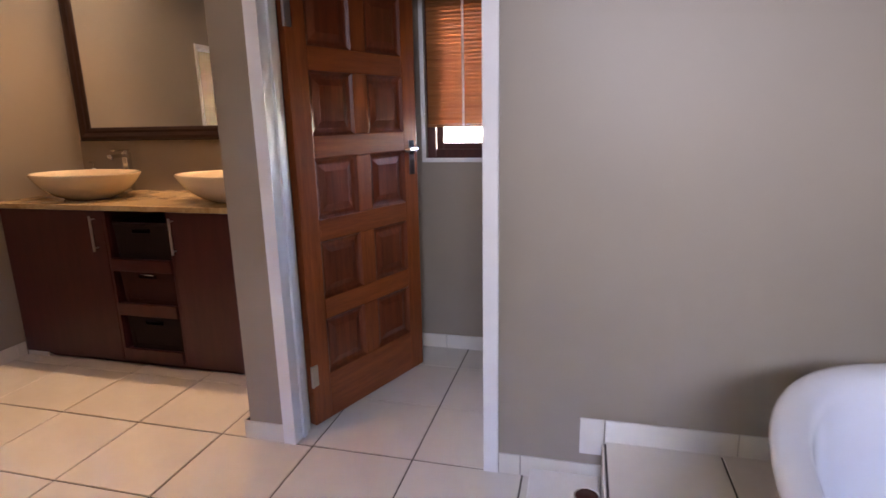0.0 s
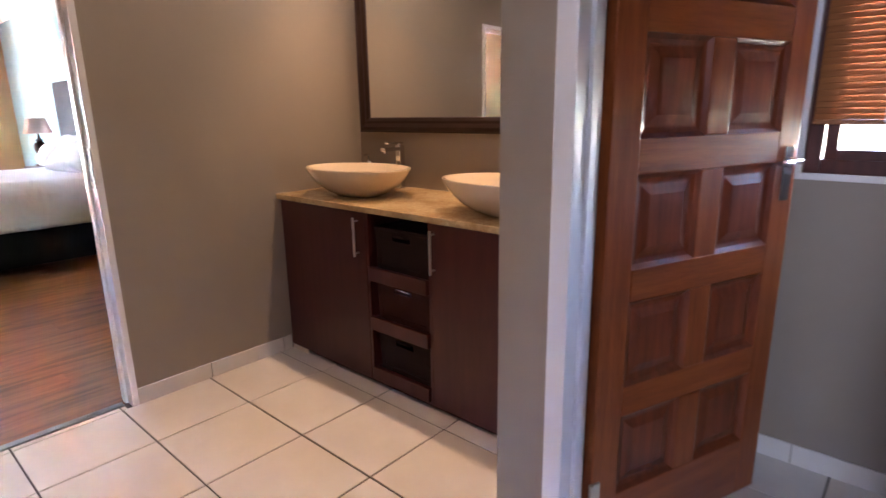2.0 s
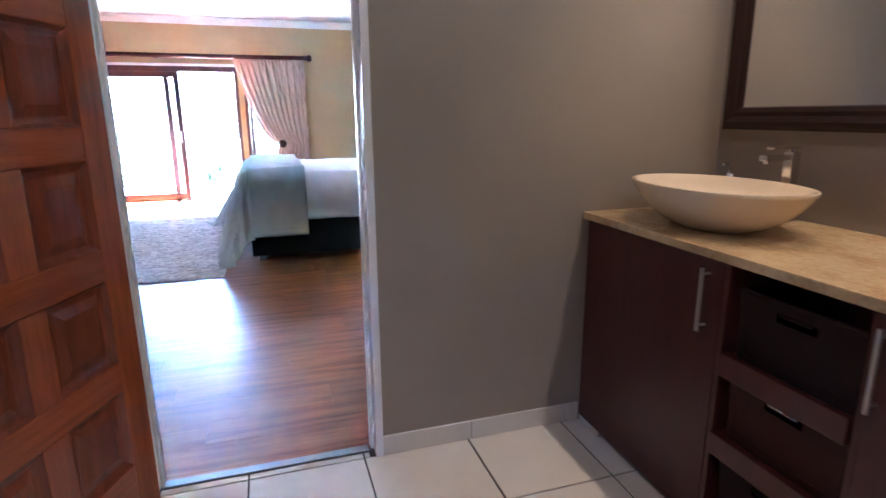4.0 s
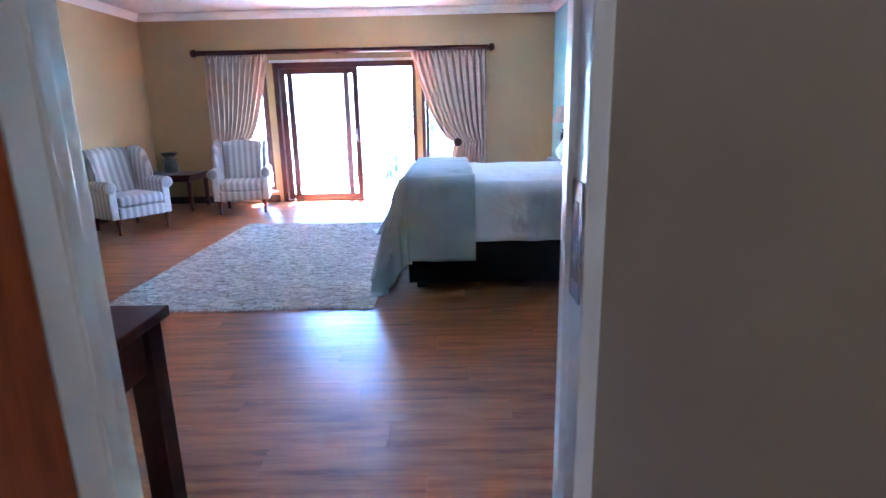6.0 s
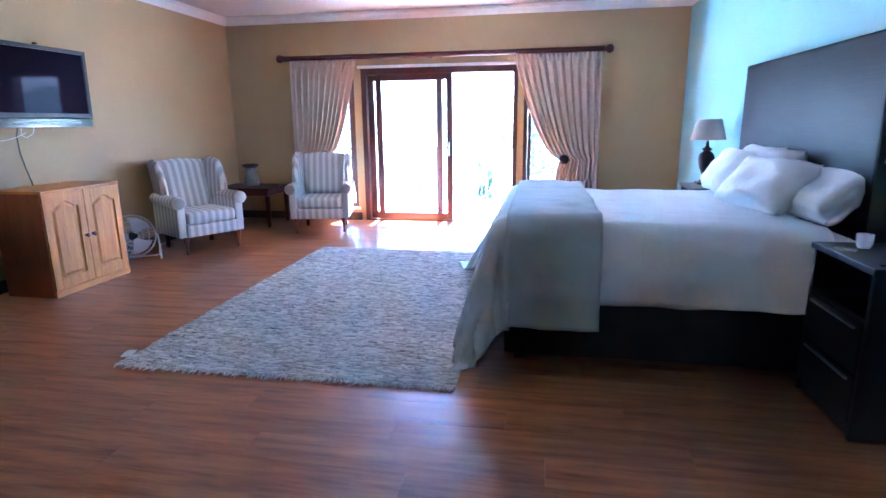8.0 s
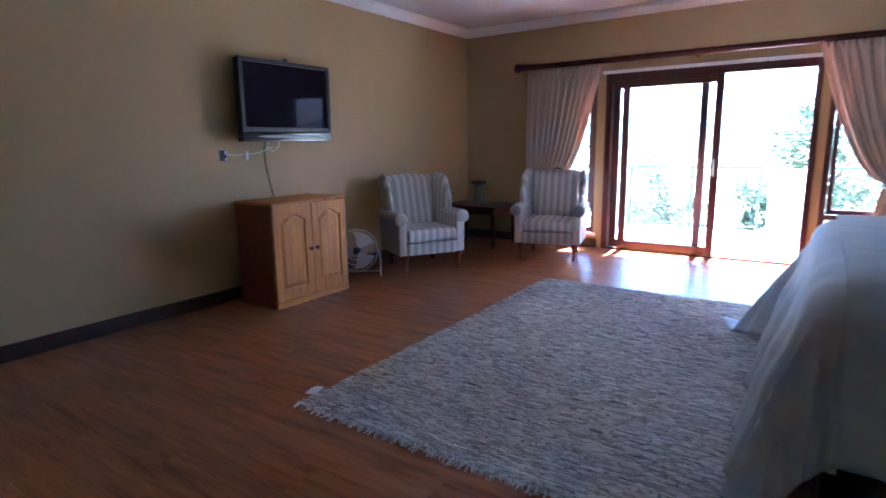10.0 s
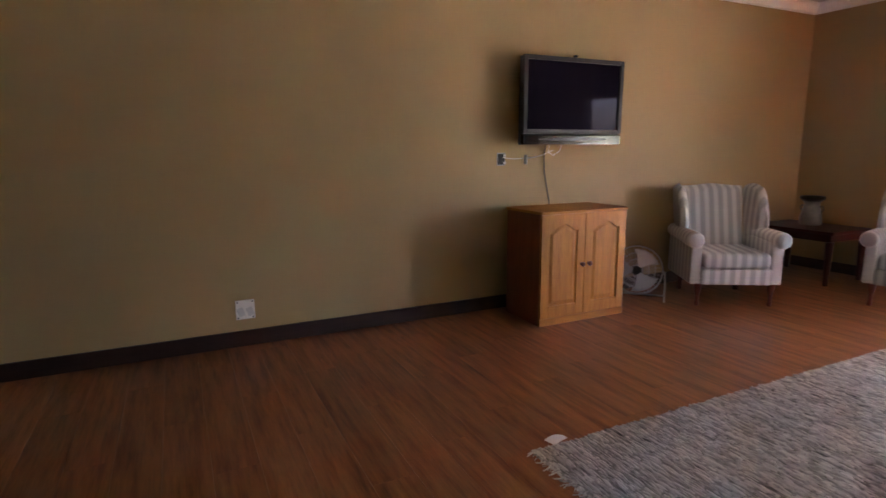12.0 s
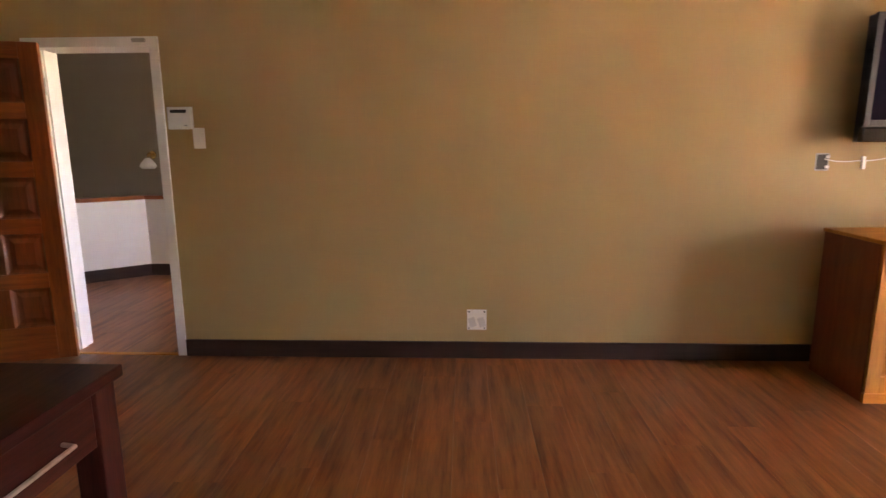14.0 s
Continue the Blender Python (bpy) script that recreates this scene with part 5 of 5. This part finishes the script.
for k, z in enumerate((0.10, 0.375, 0.635)):
    part("shelf", box(SH0, VF + 0.01, z - 0.018, SH1, VY - 0.12, z, 0.002), vanity_wood, va)
    part("shelf_lip", box(SH0 + 0.004, VF - 0.012, z - 0.06, SH1 - 0.004, VF + 0.010, z + 0.012, 0.003), vanity_wood, va)
    bk = thing("basket", pose((SH0 + SH1) / 2 + 0.006, VF + 0.028, z), "dark red woven storage basket on the vanity shelf" if k == 1 else "dark brown woven storage basket on the vanity shelf", "basket", "vanity baskets")
    mt = basket_red if k == 1 else basket_mat
    bm = bmesh.new()
    w0, w1, hh = 0.170, 0.181, 0.205
    def fr(u, v):
        return (-w0 - (w1 - w0) * v + 2 * (w0 + (w1 - w0) * v) * u, 0.012 - 0.010 * v, hh * v)
    n = 12
    rows = [[bm.verts.new(fr(i / n, j / 8)) for j in range(9)] for i in range(n + 1)]
    for i in range(n):
        for j in range(8):
            if j == 6 and 4 <= i <= 7:
                continue
            bm.faces.new((rows[i][j], rows[i + 1][j], rows[i + 1][j + 1], rows[i][j + 1]))
    thick(part("front", bm, mt, bk), 0.008, -1)
    for s in (-1, 1):
        bm = bmesh.new()
        grid(bm, lambda u, v: (s * (w0 + (w1 - w0) * v), 0.02 + 0.36 * u, hh * v), 2, 4)
        thick(part("side", bm, mt, bk), 0.008)
    part("bottom", box(-w0, 0.015, 0, w0, 0.38, 0.008), mt, bk)
    for x0, x1 in ((-w0 - 0.004, -w0 + 0.022), (w0 - 0.022, w0 + 0.004)):
        part("corner_post", box(x0, -0.002, 0.0, x1, 0.014, hh - 0.008, 0.003), mt, bk)
    part("lower_band", box(-w0 + 0.022, -0.001, 0.0, w0 - 0.022, 0.013, 0.028, 0.003), mt, bk)
    rim = tube(bmesh.new(), [(-w1, 0, hh), (w1, 0, hh)], 0.010, 8)
    tube(rim, [(-w1, 0, hh), (-w1, 0.38, hh)], 0.010, 8)
    tube(rim, [(w1, 0, hh), (w1, 0.38, hh)], 0.010, 8)
    part("rim", rim, mt, bk, smooth=True)
    hl = tube(bmesh.new(), [(-0.045, -0.006, hh * 0.86), (-0.03, -0.014, hh * 0.88), (0.03, -0.014, hh * 0.88), (0.045, -0.006, hh * 0.86)], 0.005, 6)
    part("handle_edge", hl, chrome if k == 1 else mt, bk, smooth=True)
solid("worktop", box(BX + 0.003, VF - 0.022, CT - 0.03, VE, VY - 0.003, CT, 0.004, 2), granite_m, "speckled cream granite vanity worktop", "worktop")
solid("toe_tile", box(BX + 0.012, VF + 0.002, 0, BX + 0.165, VF + 0.012, 0.075, 0.002), tile_white, "cream tile at the foot of the vanity", "tile", kind="structure")


def basin(m):
    b = thing("basin", m, "cream oval vessel basin standing on the worktop", "basin", "pair of basins")
    prof = [(0, 0.0), (0.40, 0.0), (0.44, 0.005), (0.60, 0.024), (0.76, 0.056), (0.885, 0.094), (0.96, 0.126), (0.985, 0.139), (1.0, 0.146), (0.996, 0.152), (0.966, 0.153), (0.948, 0.147), (0.90, 0.120), (0.76, 0.072), (0.5, 0.038), (0.12, 0.026), (0, 0.024)]
    bm = bmesh.new()
    lathe(bm, prof, 56, 0.346, 0.230)
    part("bowl", bm, porcelain, b, smooth=60)
    part("waste", lathe(bmesh.new(), [(0, 0.030), (0.028, 0.030), (0.032, 0.024), (0.03, 0.02)], 20), chrome, b, "chrome waste", smooth=True)
    part("plinth_ring", lathe(bmesh.new(), [(0, -0.0), (0.39, 0.0), (0.39, 0.006), (0, 0.006)], 32, 0.355, 0.232), steel, b)
    return b


def tap(m):
    t = thing("tap", m, "tall chrome mixer tap behind the basin", "tap", "pair of taps")
    part("base_ring", lathe(bmesh.new(), [(0, 0), (0.029, 0), (0.029, 0.006), (0.020, 0.009), (0, 0.009)], 24), chrome, t, smooth=True)
    part("body", box(-0.019, -0.019, 0.006, 0.019, 0.019, 0.252, 0.004, 2), chrome, t)
    part("spout", box(-0.017, -0.135, 0.222, 0.017, -0.017, 0.243, 0.003, 2), chrome, t)
    part("nozzle", lathe(bmesh.new(), [(0, 0), (0.010, 0), (0.010, 0.012), (0, 0.012)], 16, c=(0, -0.118, 0.212)), chrome, t, smooth=True)
    part("lever", box(-0.015, -0.105, 0.262, 0.015, 0.019, 0.271, 0.003, 2), chrome, t)
    part("cartridge", lathe(bmesh.new(), [(0.014, 0.25), (0.014, 0.263), (0, 0.263)], 16), chrome, t, smooth=True)
    return t


b1 = basin(pose(-2.265, 2.99, CT))
copy_thing(b1, pose(-1.25, 2.99, CT))
t1 = tap(pose(-2.26, 3.315, CT))
copy_thing(t1, pose(-1.23, 3.315, CT))
sp = thing("soap_pump", pose(-2.52, 3.30, CT), "small chrome soap bottle behind the basin", "soap bottle")
part("bottle", lathe(bmesh.new(), [(0, 0), (0.026, 0), (0.028, 0.01), (0.028, 0.12), (0.012, 0.135), (0.012, 0.15), (0, 0.15)], 16), white_ceramic, sp, smooth=True)
part("pump", tube(bmesh.new(), [(0, 0, 0.15), (0, 0, 0.19), (0, -0.035, 0.188)], 0.006, 8), chrome, sp, smooth=True)

mr = thing("mirror", pose(-1.74, VY - 0.022, 0, 0, 0, 1.4), "large mirror in a dark moulded wooden frame above the vanity", "mirror")
MX0, MX1, MZ0, MZ1 = -0.86, 0.86, 1.272, 2.30
part("glass", box(MX0 + 0.08, -0.022, MZ0 + 0.08, MX1 - 0.08, -0.016, MZ1 - 0.08), mirror_m, mr)
prof = [(0.0, -0.001), (0.0, -0.030), (0.012, -0.040), (0.030, -0.042), (0.052, -0.034), (0.066, -0.036), (0.082, -0.030), (0.086, -0.022)]
for k in range(4):
    bm = bmesh.new()
    cs = [(MX0, MZ0, 1, 1), (MX1, MZ0, -1, 1), (MX1, MZ1, -1, -1), (MX0, MZ1, 1, -1)]
    rows = [[bm.verts.new((x + sx * d, y, z + sz * d)) for d, y in prof] for x, z, sx, sz in (cs[k], cs[(k + 1) % 4])]
    for i in range(len(prof) - 1):
        bm.faces.new((rows[0][i], rows[1][i], rows[1][i + 1], rows[0][i + 1]))
    part("frame_side", bm, mirror_wood_x if k % 2 == 0 else mirror_wood, mr)

# ---------- bathroom: step, tub, scale ----------
SX, SZ = 0.727, 0.19
solid("floor_bath_step", box(SX, RY + 0.15, 0, 3.0, PY, SZ - 0.009), grout, "raised tiled platform under the bath", "platform", kind="structure")
tub = thing("bathtub", pose(1.505, 0.97, SZ), "white oval freestanding bathtub on the tiled platform", "bathtub")
prof = [(0, 0.0), (0.80, 0.0), (0.84, 0.02), (0.90, 0.28), (0.965, 0.50), (0.995, 0.545), (1.0, 0.556), (0.992, 0.566), (0.97, 0.57), (0.90, 0.566), (0.878, 0.555), (0.865, 0.53), (0.83, 0.38), (0.70, 0.16), (0.58, 0.09), (0, 0.08)]
bm = bmesh.new()


def tub_fn(u, v):
    k = min(len(prof) - 1, int(round(v * (len(prof) - 1))))
    r, z = prof[k]
    a = 2 * math.pi * u
    c, s = math.cos(a), math.sin(a)
    e = 2 / 2.5
    ins = 1 - (1 - r) * 1.0
    return ((0.56 - (1 - ins) * 0.56) * math.copysign(abs(c) ** e, c), (0.86 - (1 - ins) * 0.62) * math.copysign(abs(s) ** e, s), z)


grid(bm, tub_fn, 72, len(prof) - 1, close_u=True)
bmesh.ops.remove_doubles(bm, verts=bm.verts, dist=1e-4)
part("shell", bm, white_ceramic, tub, smooth=50)
part("waste", lathe(bmesh.new(), [(0, 0.095), (0.03, 0.095), (0.034, 0.085), (0.03, 0.08)], 16, c=(0, -0.3, 0)), chrome, tub, smooth=True)
sc = thing("bathroom_scale", pose(0.595, 2.05, 0, 0, 0, 1), "flat white bathroom scale on the floor beside the step", "scale")
part("platform", box(-0.135, -0.16, 0.012, 0.12, 0.16, 0.055, 0.008, 3), white_plastic, sc)
part("dial", lathe(bmesh.new(), [(0, 0.055), (0.040, 0.055), (0.042, 0.060), (0.034, 0.064), (0, 0.064)], 24, c=(0.075, 0.02, 0)), mahogany_z, sc, "dark round dial", smooth=True)
part("dial_ring", lathe(bmesh.new(), [(0.040, 0.055), (0.040, 0.066), (0.046, 0.066), (0.048, 0.055)], 24, c=(0.075, 0.02, 0)), chrome, sc, smooth=True)
for x in (-0.10, 0.09):
    for y in (-0.13, 0.13):
        part("foot", box(x - 0.015, y - 0.015, 0, x + 0.015, y + 0.015, 0.014), black_metal, sc)

# ceiling downlights
for x, y in LAMPS:
    dl = thing("downlight", pose(x, y, BCEIL), "small round ceiling downlight glowing warm white", "downlight", "bathroom downlights")
    part("ring", lathe(bmesh.new(), [(0.035, 0.0), (0.035, -0.006), (0.050, -0.008), (0.052, 0.0)], 24), chrome, dl, smooth=True)
    part("lens", lathe(bmesh.new(), [(0, -0.002), (0.034, -0.002), (0.034, 0.0), (0, 0.0)], 24), bulb_glow, dl)

# ---------- passage seen through the door ----------
hw = thing("half_wall", pose(0, 0, 0), "white plastered half wall with a wooden cap round the stairwell", "wall", kind="structure")
for p, q in (((-0.40, -4.63), (-1.185, -5.291)), ((-1.185, -5.291), (-4.6, -5.291))):
    a, b = Vector((*p, 0)), Vector((*q, 0))
    ln, ang = (b - a).length, math.degrees(math.atan2((b - a).y, (b - a).x))
    m = pose(p[0], p[1], 0, 0, 0, ang)
    part("plaster", box(0, 0, 0, ln, 0.12, 0.825), white_paint, hw, at=m)
    part("cap", box(-0.02, -0.03, 0.825, ln + 0.02, 0.15, 0.865, 0.006), door_rail, hw, "varnished wooden cap", at=m)
    part("skirting", box(0, -0.018, 0, ln, 0.0, 0.125, 0.004), dark_skirt, hw, at=m)
wl = thing("wall_lamp", pose(-0.06, -7.5, 1.16), "brass wall lamp with a white glass shade in the stairwell", "wall lamp")
part("back_plate", lathe(bmesh.new(), [(0, 0), (0.06, 0), (0.055, 0.012), (0, 0.02)], 18), brass, wl, at=Matrix.Translation((0, 0, 0.10)) @ Matrix.Rotation(-math.pi / 2, 4, "X"), smooth=True)
part("arm", tube(bmesh.new(), [(0, 0.01, 0.10), (0, 0.09, 0.13), (0, 0.13, 0.10), (0, 0.13, 0.06)], 0.012, 8), brass, wl, smooth=True)
part("shade", lathe(bmesh.new(), [(0.03, 0.06), (0.05, 0.04), (0.10, -0.02), (0.112, -0.06), (0.09, -0.09), (0, -0.10)], 20, c=(0, 0.13, 0)), white_ceramic, wl, "white glass shade", smooth=True)

# ---------- outside ----------
solid("balcony_floor", box(-13.7, -6.5, -0.25, FX2, 6.5, -0.10), stone_out, "pale sunlit balcony floor", "floor", kind="structure")
solid("eave", box(FX2 - 0.35, -6.5, 2.75, FX2, 6.5, 2.95), plaster_out, "plastered eave above the sliding door", "eave", kind="structure")


def railing(y0, y1):
    r = thing("balcony_railing", pose(-13.5, 0, -0.10), "dark green metal balcony railing with upright bars", "railing")
    part("top_rail", box(-0.025, y0, 0.985, 0.025, y1, 1.02, 0.004), rail_metal, r)
    part("upper_bar", box(-0.012, y0, 0.84, 0.012, y1, 0.86), rail_metal, r)
    part("bottom_bar", box(-0.012, y0, 0.08, 0.012, y1, 0.10), rail_metal, r)
    for y in (y0 + 0.02, (y0 + y1) / 2, y1 - 0.02):
        part("post", box(-0.022, y - 0.022, 0, 0.022, y + 0.022, 1.0, 0.002), rail_metal, r)
    y = y0 + 0.12
    me = mesh_of("bar", box(-0.007, -0.007, 0.10, 0.007, 0.007, 0.84), rail_metal)
    while y < y1 - 0.05:
        o = new("bar", me)
        o.parent, o.location = r, (0, y, 0)
        y += 0.115
    return r


railing(-1.46, 0.50)
railing(-5.2, -1.95)
railing(1.15, 4.6)
for y0, y1 in ((0.62, 1.06), (-1.86, -1.54)):
    p = thing("balcony_pillar", pose(-13.5, (y0 + y1) / 2, -0.10), "pale plastered balcony pillar between railings", "pillar", "balcony pillars")
    part("shaft", box(-0.15, (y0 - y1) / 2, 0, 0.15, (y1 - y0) / 2, 0.93, 0.01), plaster_out, p)
    part("coping", box(-0.18, (y0 - y1) / 2 - 0.03, 0.93, 0.18, (y1 - y0) / 2 + 0.03, 0.98, 0.008), plaster_out, p)
solid("ground", box(-900, -900, -4.2, 60, 900, -4.0), ground_m, "dry grass ground below the balcony", "ground", kind="structure")


def tree(x, y, z0, h, r, seed, n):
    rg = random.Random(seed)
    t = thing("tree", pose(x, y, z0), "leafy green tree below the balcony", "tree", "trees outside")
    bm = tube(bmesh.new(), [(0, 0, 0), (0.08, 0.05, h * 0.3), (-0.05, 0.1, h * 0.6), (0, 0, h * 0.85)], [0.16, 0.12, 0.08, 0.03], 8)
    for k in range(7):
        a = rg.uniform(0, 6.28)
        zz = h * rg.uniform(0.35, 0.7)
        tube(bm, [(0, 0.06, zz), (r * 0.4 * math.cos(a), r * 0.4 * math.sin(a), zz + h * 0.12), (r * 0.8 * math.cos(a), r * 0.8 * math.sin(a), zz + h * 0.2)], [0.05, 0.035, 0.012], 6)
    part("trunk", bm, bark, t)
    vs, fs = [], []
    clumps = [(rg.gauss(0, r * 0.45), rg.gauss(0, r * 0.45), h * 0.62 + rg.gauss(0, h * 0.17), rg.uniform(0.25, 0.6) * r * 0.6) for _ in range(26)]
    for _ in range(n):
        cx, cy, cz, cr = rg.choice(clumps)
        d = Vector((rg.gauss(0, 1), rg.gauss(0, 1), rg.gauss(0, 0.8))) * cr * 0.55
        c = Vector((cx, cy, cz)) + d
        u = Vector((rg.gauss(0, 1), rg.gauss(0, 1), rg.gauss(0, 1))).normalized()
        w = u.cross(Vector((rg.gauss(0, 1), rg.gauss(0, 1), rg.gauss(0, 1)))).normalized()
        l = rg.uniform(0.05, 0.10)
        b = len(vs)
        vs += [tuple(c - u * l), tuple(c + w * l * 0.4), tuple(c + u * l), tuple(c - w * l * 0.4)]
        fs.append((b, b + 1, b + 2, b + 3))
    me = bpy.data.meshes.new("crown")
    me.from_pydata(vs, [], fs)
    me.materials.append(leaf_m)
    o = new("crown", me)
    o.parent = t
    return t


tree(-18.5, 1.2, -4.0, 6.2, 1.5, 1, 5000)
tree(-17.5, 3.4, -4.0, 6.6, 1.7, 2, 5000)
tree(-24.0, -3.2, -4.0, 4.7, 2.0, 3, 5000)
tree(-16.6, 0.2, -4.0, 4.4, 0.9, 4, 4000)
tree(-26.0, -8.0, -4.0, 6.0, 2.2, 5, 5000)
tree(-19.0, 6.5, -4.0, 5.5, 1.8, 6, 4000)
bm = bmesh.new()
grid(bm, lambda u, v: (-420 - 90 * v, -500 + 1000 * u, -6 + (26 + 18 * noise.noise(Vector((u * 7, 0.3, 0))) + 6 * noise.noise(Vector((u * 23, 1, 0)))) * v), 60, 4)
solid("backdrop_hills", bm, hill_m, "hazy green hills far away", "hills", kind="structure", smooth=True)

# ---------- floors, tile by tile and plank by plank ----------
fb = solid("floor_bath", box(BX2 + 0.05, RY + 0.02, -0.12, 3.1, VY + 0.15, -0.006), grout, "cream floor tiles with dark joints in the bathroom", "floor", kind="structure")
TX, TYP = 0.452, 0.44
tile_mesh = {}


def tile(parent, x0, y0, x1, y1, z, h=0.006):
    key = (round(x1 - x0, 3), round(y1 - y0, 3), h)
    if key not in tile_mesh:
        tile_mesh[key] = mesh_of("tile", box(0, 0, 0, key[0], key[1], h, 0.0015, 1), tile_white)
    o = new("tile", tile_mesh[key])
    o.parent, o.location = parent, (x0, y0, z)
    return o


def tile_field(parent, x0, y0, x1, y1, ox, oy, z):
    g = 0.0035
    i0, i1 = math.floor((x0 - ox) / TX), math.ceil((x1 - ox) / TX)
    j0, j1 = math.floor((y0 - oy) / TYP), math.ceil((y1 - oy) / TYP)
    for i in range(i0, i1):
        for j in range(j0, j1):
            a, b = max(x0, ox + i * TX), min(x1, ox + (i + 1) * TX)
            c, d = max(y0, oy + j * TYP), min(y1, oy + (j + 1) * TYP)
            if b - a > 0.02 and d - c > 0.02:
                tile(parent, a + g, c + g, b - g, d - g, z)


tile_field(fb, BX, RY + 0.15, SX, PY, -0.93, 2.236, -0.006)
tile_field(fb, BX, PY, -0.80, VF + 0.05, -0.93, 2.236, -0.006)
tile_field(fb, -0.68, PY, 1.25, VY, -0.93, 2.236, -0.006)
step = bpy.data.objects["floor_bath_step"]
tile_field(step, SX + 0.004, RY + 0.15, 3.0, PY, SX + 0.398, 2.236, SZ - 0.006)
y = 2.24
while y > RY + 0.3:
    o = new("tile", mesh_of("tile", box(0, 0, 0, 0.007, TYP - 0.006, SZ - 0.012, 0.0015, 1), tile_white))
    o.parent, o.location = step, (SX - 0.007, y - TYP + 0.003, 0.002)
    y -= TYP


def tile_skirt(name, p, q, z, inward, h=0.078, first=0.30):
    """A row of skirting tiles along a wall."""
    s = solid(name, box(min(p[0], q[0]), min(p[1], q[1]), z, max(p[0], q[0]) + 0.001, max(p[1], q[1]) + 0.001, z + h - 0.004), grout, "cream tile skirting in the bathroom", "skirting", kind="structure")
    a, b = Vector((*p, 0)), Vector((*q, 0))
    ln = (b - a).length
    d = (b - a).normalized()
    k, t = first, 0.0
    while t < ln - 0.01:
        e = min(ln, k if t == 0 else t + 0.45)
        u, v = a + d * (t + 0.0015), a + d * (e - 0.0015)
        w = Vector((*inward, 0)) * 0.009
        xs, ys = sorted((u.x, v.x, u.x + w.x)), sorted((u.y, v.y, u.y + w.y))
        o = new("tile", mesh_of("tile", box(xs[0], ys[0], z, xs[-1], ys[-1], z + h, 0.0015, 1), tile_white))
        o.parent = s
        t = e
    return s


tile_skirt("baseboard_bath_west", (BX, VF), (BX, 1.872), 0, (1, 0), 0.085, 0.06)
tile_skirt("baseboard_bath_west_b", (BX, 0.998), (BX, RY + 0.15), 0, (1, 0), 0.085)
tile_skirt("baseboard_toilet_front", (0.333, PY), (SX, PY), 0, (0, -1), 0.085, 0.085)
tile_skirt("baseboard_step", (SX - 0.09, PY), (3.0, PY), SZ - 0.06, (0, -1), 0.145, 0.09)
tile_skirt("baseboard_pillar", (-0.80, PY), (-0.611, PY), 0, (0, -1), 0.085, 0.40)
tile_skirt("baseboard_pillar_side", (-0.80, PY), (-0.80, VF), 0, (-1, 0), 0.085)
tile_skirt("baseboard_toilet_back", (-0.68, VY), (1.25, VY), 0, (0, -1), 0.085, 0.52)
tile_skirt("baseboard_bath_south", (BX, RY + 0.15), (SX, RY + 0.15), 0, (0, 1), 0.085)

fl = solid("floor_bedroom", box(FX, TY, -0.12, BX2 + 0.05, HY + 0.12, -0.009), under_floor, "reddish brown laminate plank floor in the bedroom", "floor", kind="structure")
solid("floor_recess", box(BX2 + 0.05, TY, -0.12, RX, RY - 0.01, -0.009), under_floor, "reddish brown laminate floor beside the passage door", "floor", kind="structure")
PW, PLN = 0.192, 1.285
rng = random.Random(9)
plank_mesh = {}


def plank(parent, x0, x1, y0, y1):
    key = (round(x1 - x0, 3), round(y1 - y0, 3))
    if key not in plank_mesh:
        plank_mesh[key] = mesh_of("plank", box(0, 0, 0, key[0] - 0.0004, key[1] - 0.0004, 0.009, 0.0006, 1), floor_wood)
    o = new("plank", plank_mesh[key])
    o.parent, o.location = parent, (x0, y0, -0.009)


def plank_field(parent, x0, x1, y0, y1):
    x, k = x0, 0
    while x < x1 - 0.01:
        e = min(x1, x + PW)
        off = (k * 0.43) % 1.0
        y = y0
        nxt = y0 + PLN * (1 - off) if off > 0.08 else y0 + PLN
        while y < y1 - 0.01:
            f = min(y1, nxt)
            plank(parent, x, e, y, f)
            y, nxt = f, f + PLN
        x, k = e, k + 1


plank_field(fl, FX, BX2 + 0.05, TY, HY)
plank_field(bpy.data.objects["floor_recess"], BX2 + 0.05, RX, TY, RY - 0.01)
fp = solid("floor_passage", box(-6.0, -5.5, -0.12, 3.0, TY, -0.009), under_floor, "reddish brown laminate floor in the passage", "floor", kind="structure")
plank_field(fp, -3.6, 0.6, -5.4, TY)
tile_field(fb, BX2 + 0.088, 1.047, BX, 1.823, -0.93 - 4 * TX - 0.2, 2.236, -0.006)
solid("threshold_strip", box(BX2 + 0.045, 1.05, -0.004, BX2 + 0.086, 1.822, 0.006, 0.003), dull_metal, "brushed metal threshold strip in the doorway", "threshold", kind="structure")
solid("threshold_strip_passage", box(-2.68, TY - 0.03, -0.004, -1.94, TY + 0.005, 0.006, 0.003), pine_x, "wooden threshold strip in the passage doorway", "threshold", kind="structure")
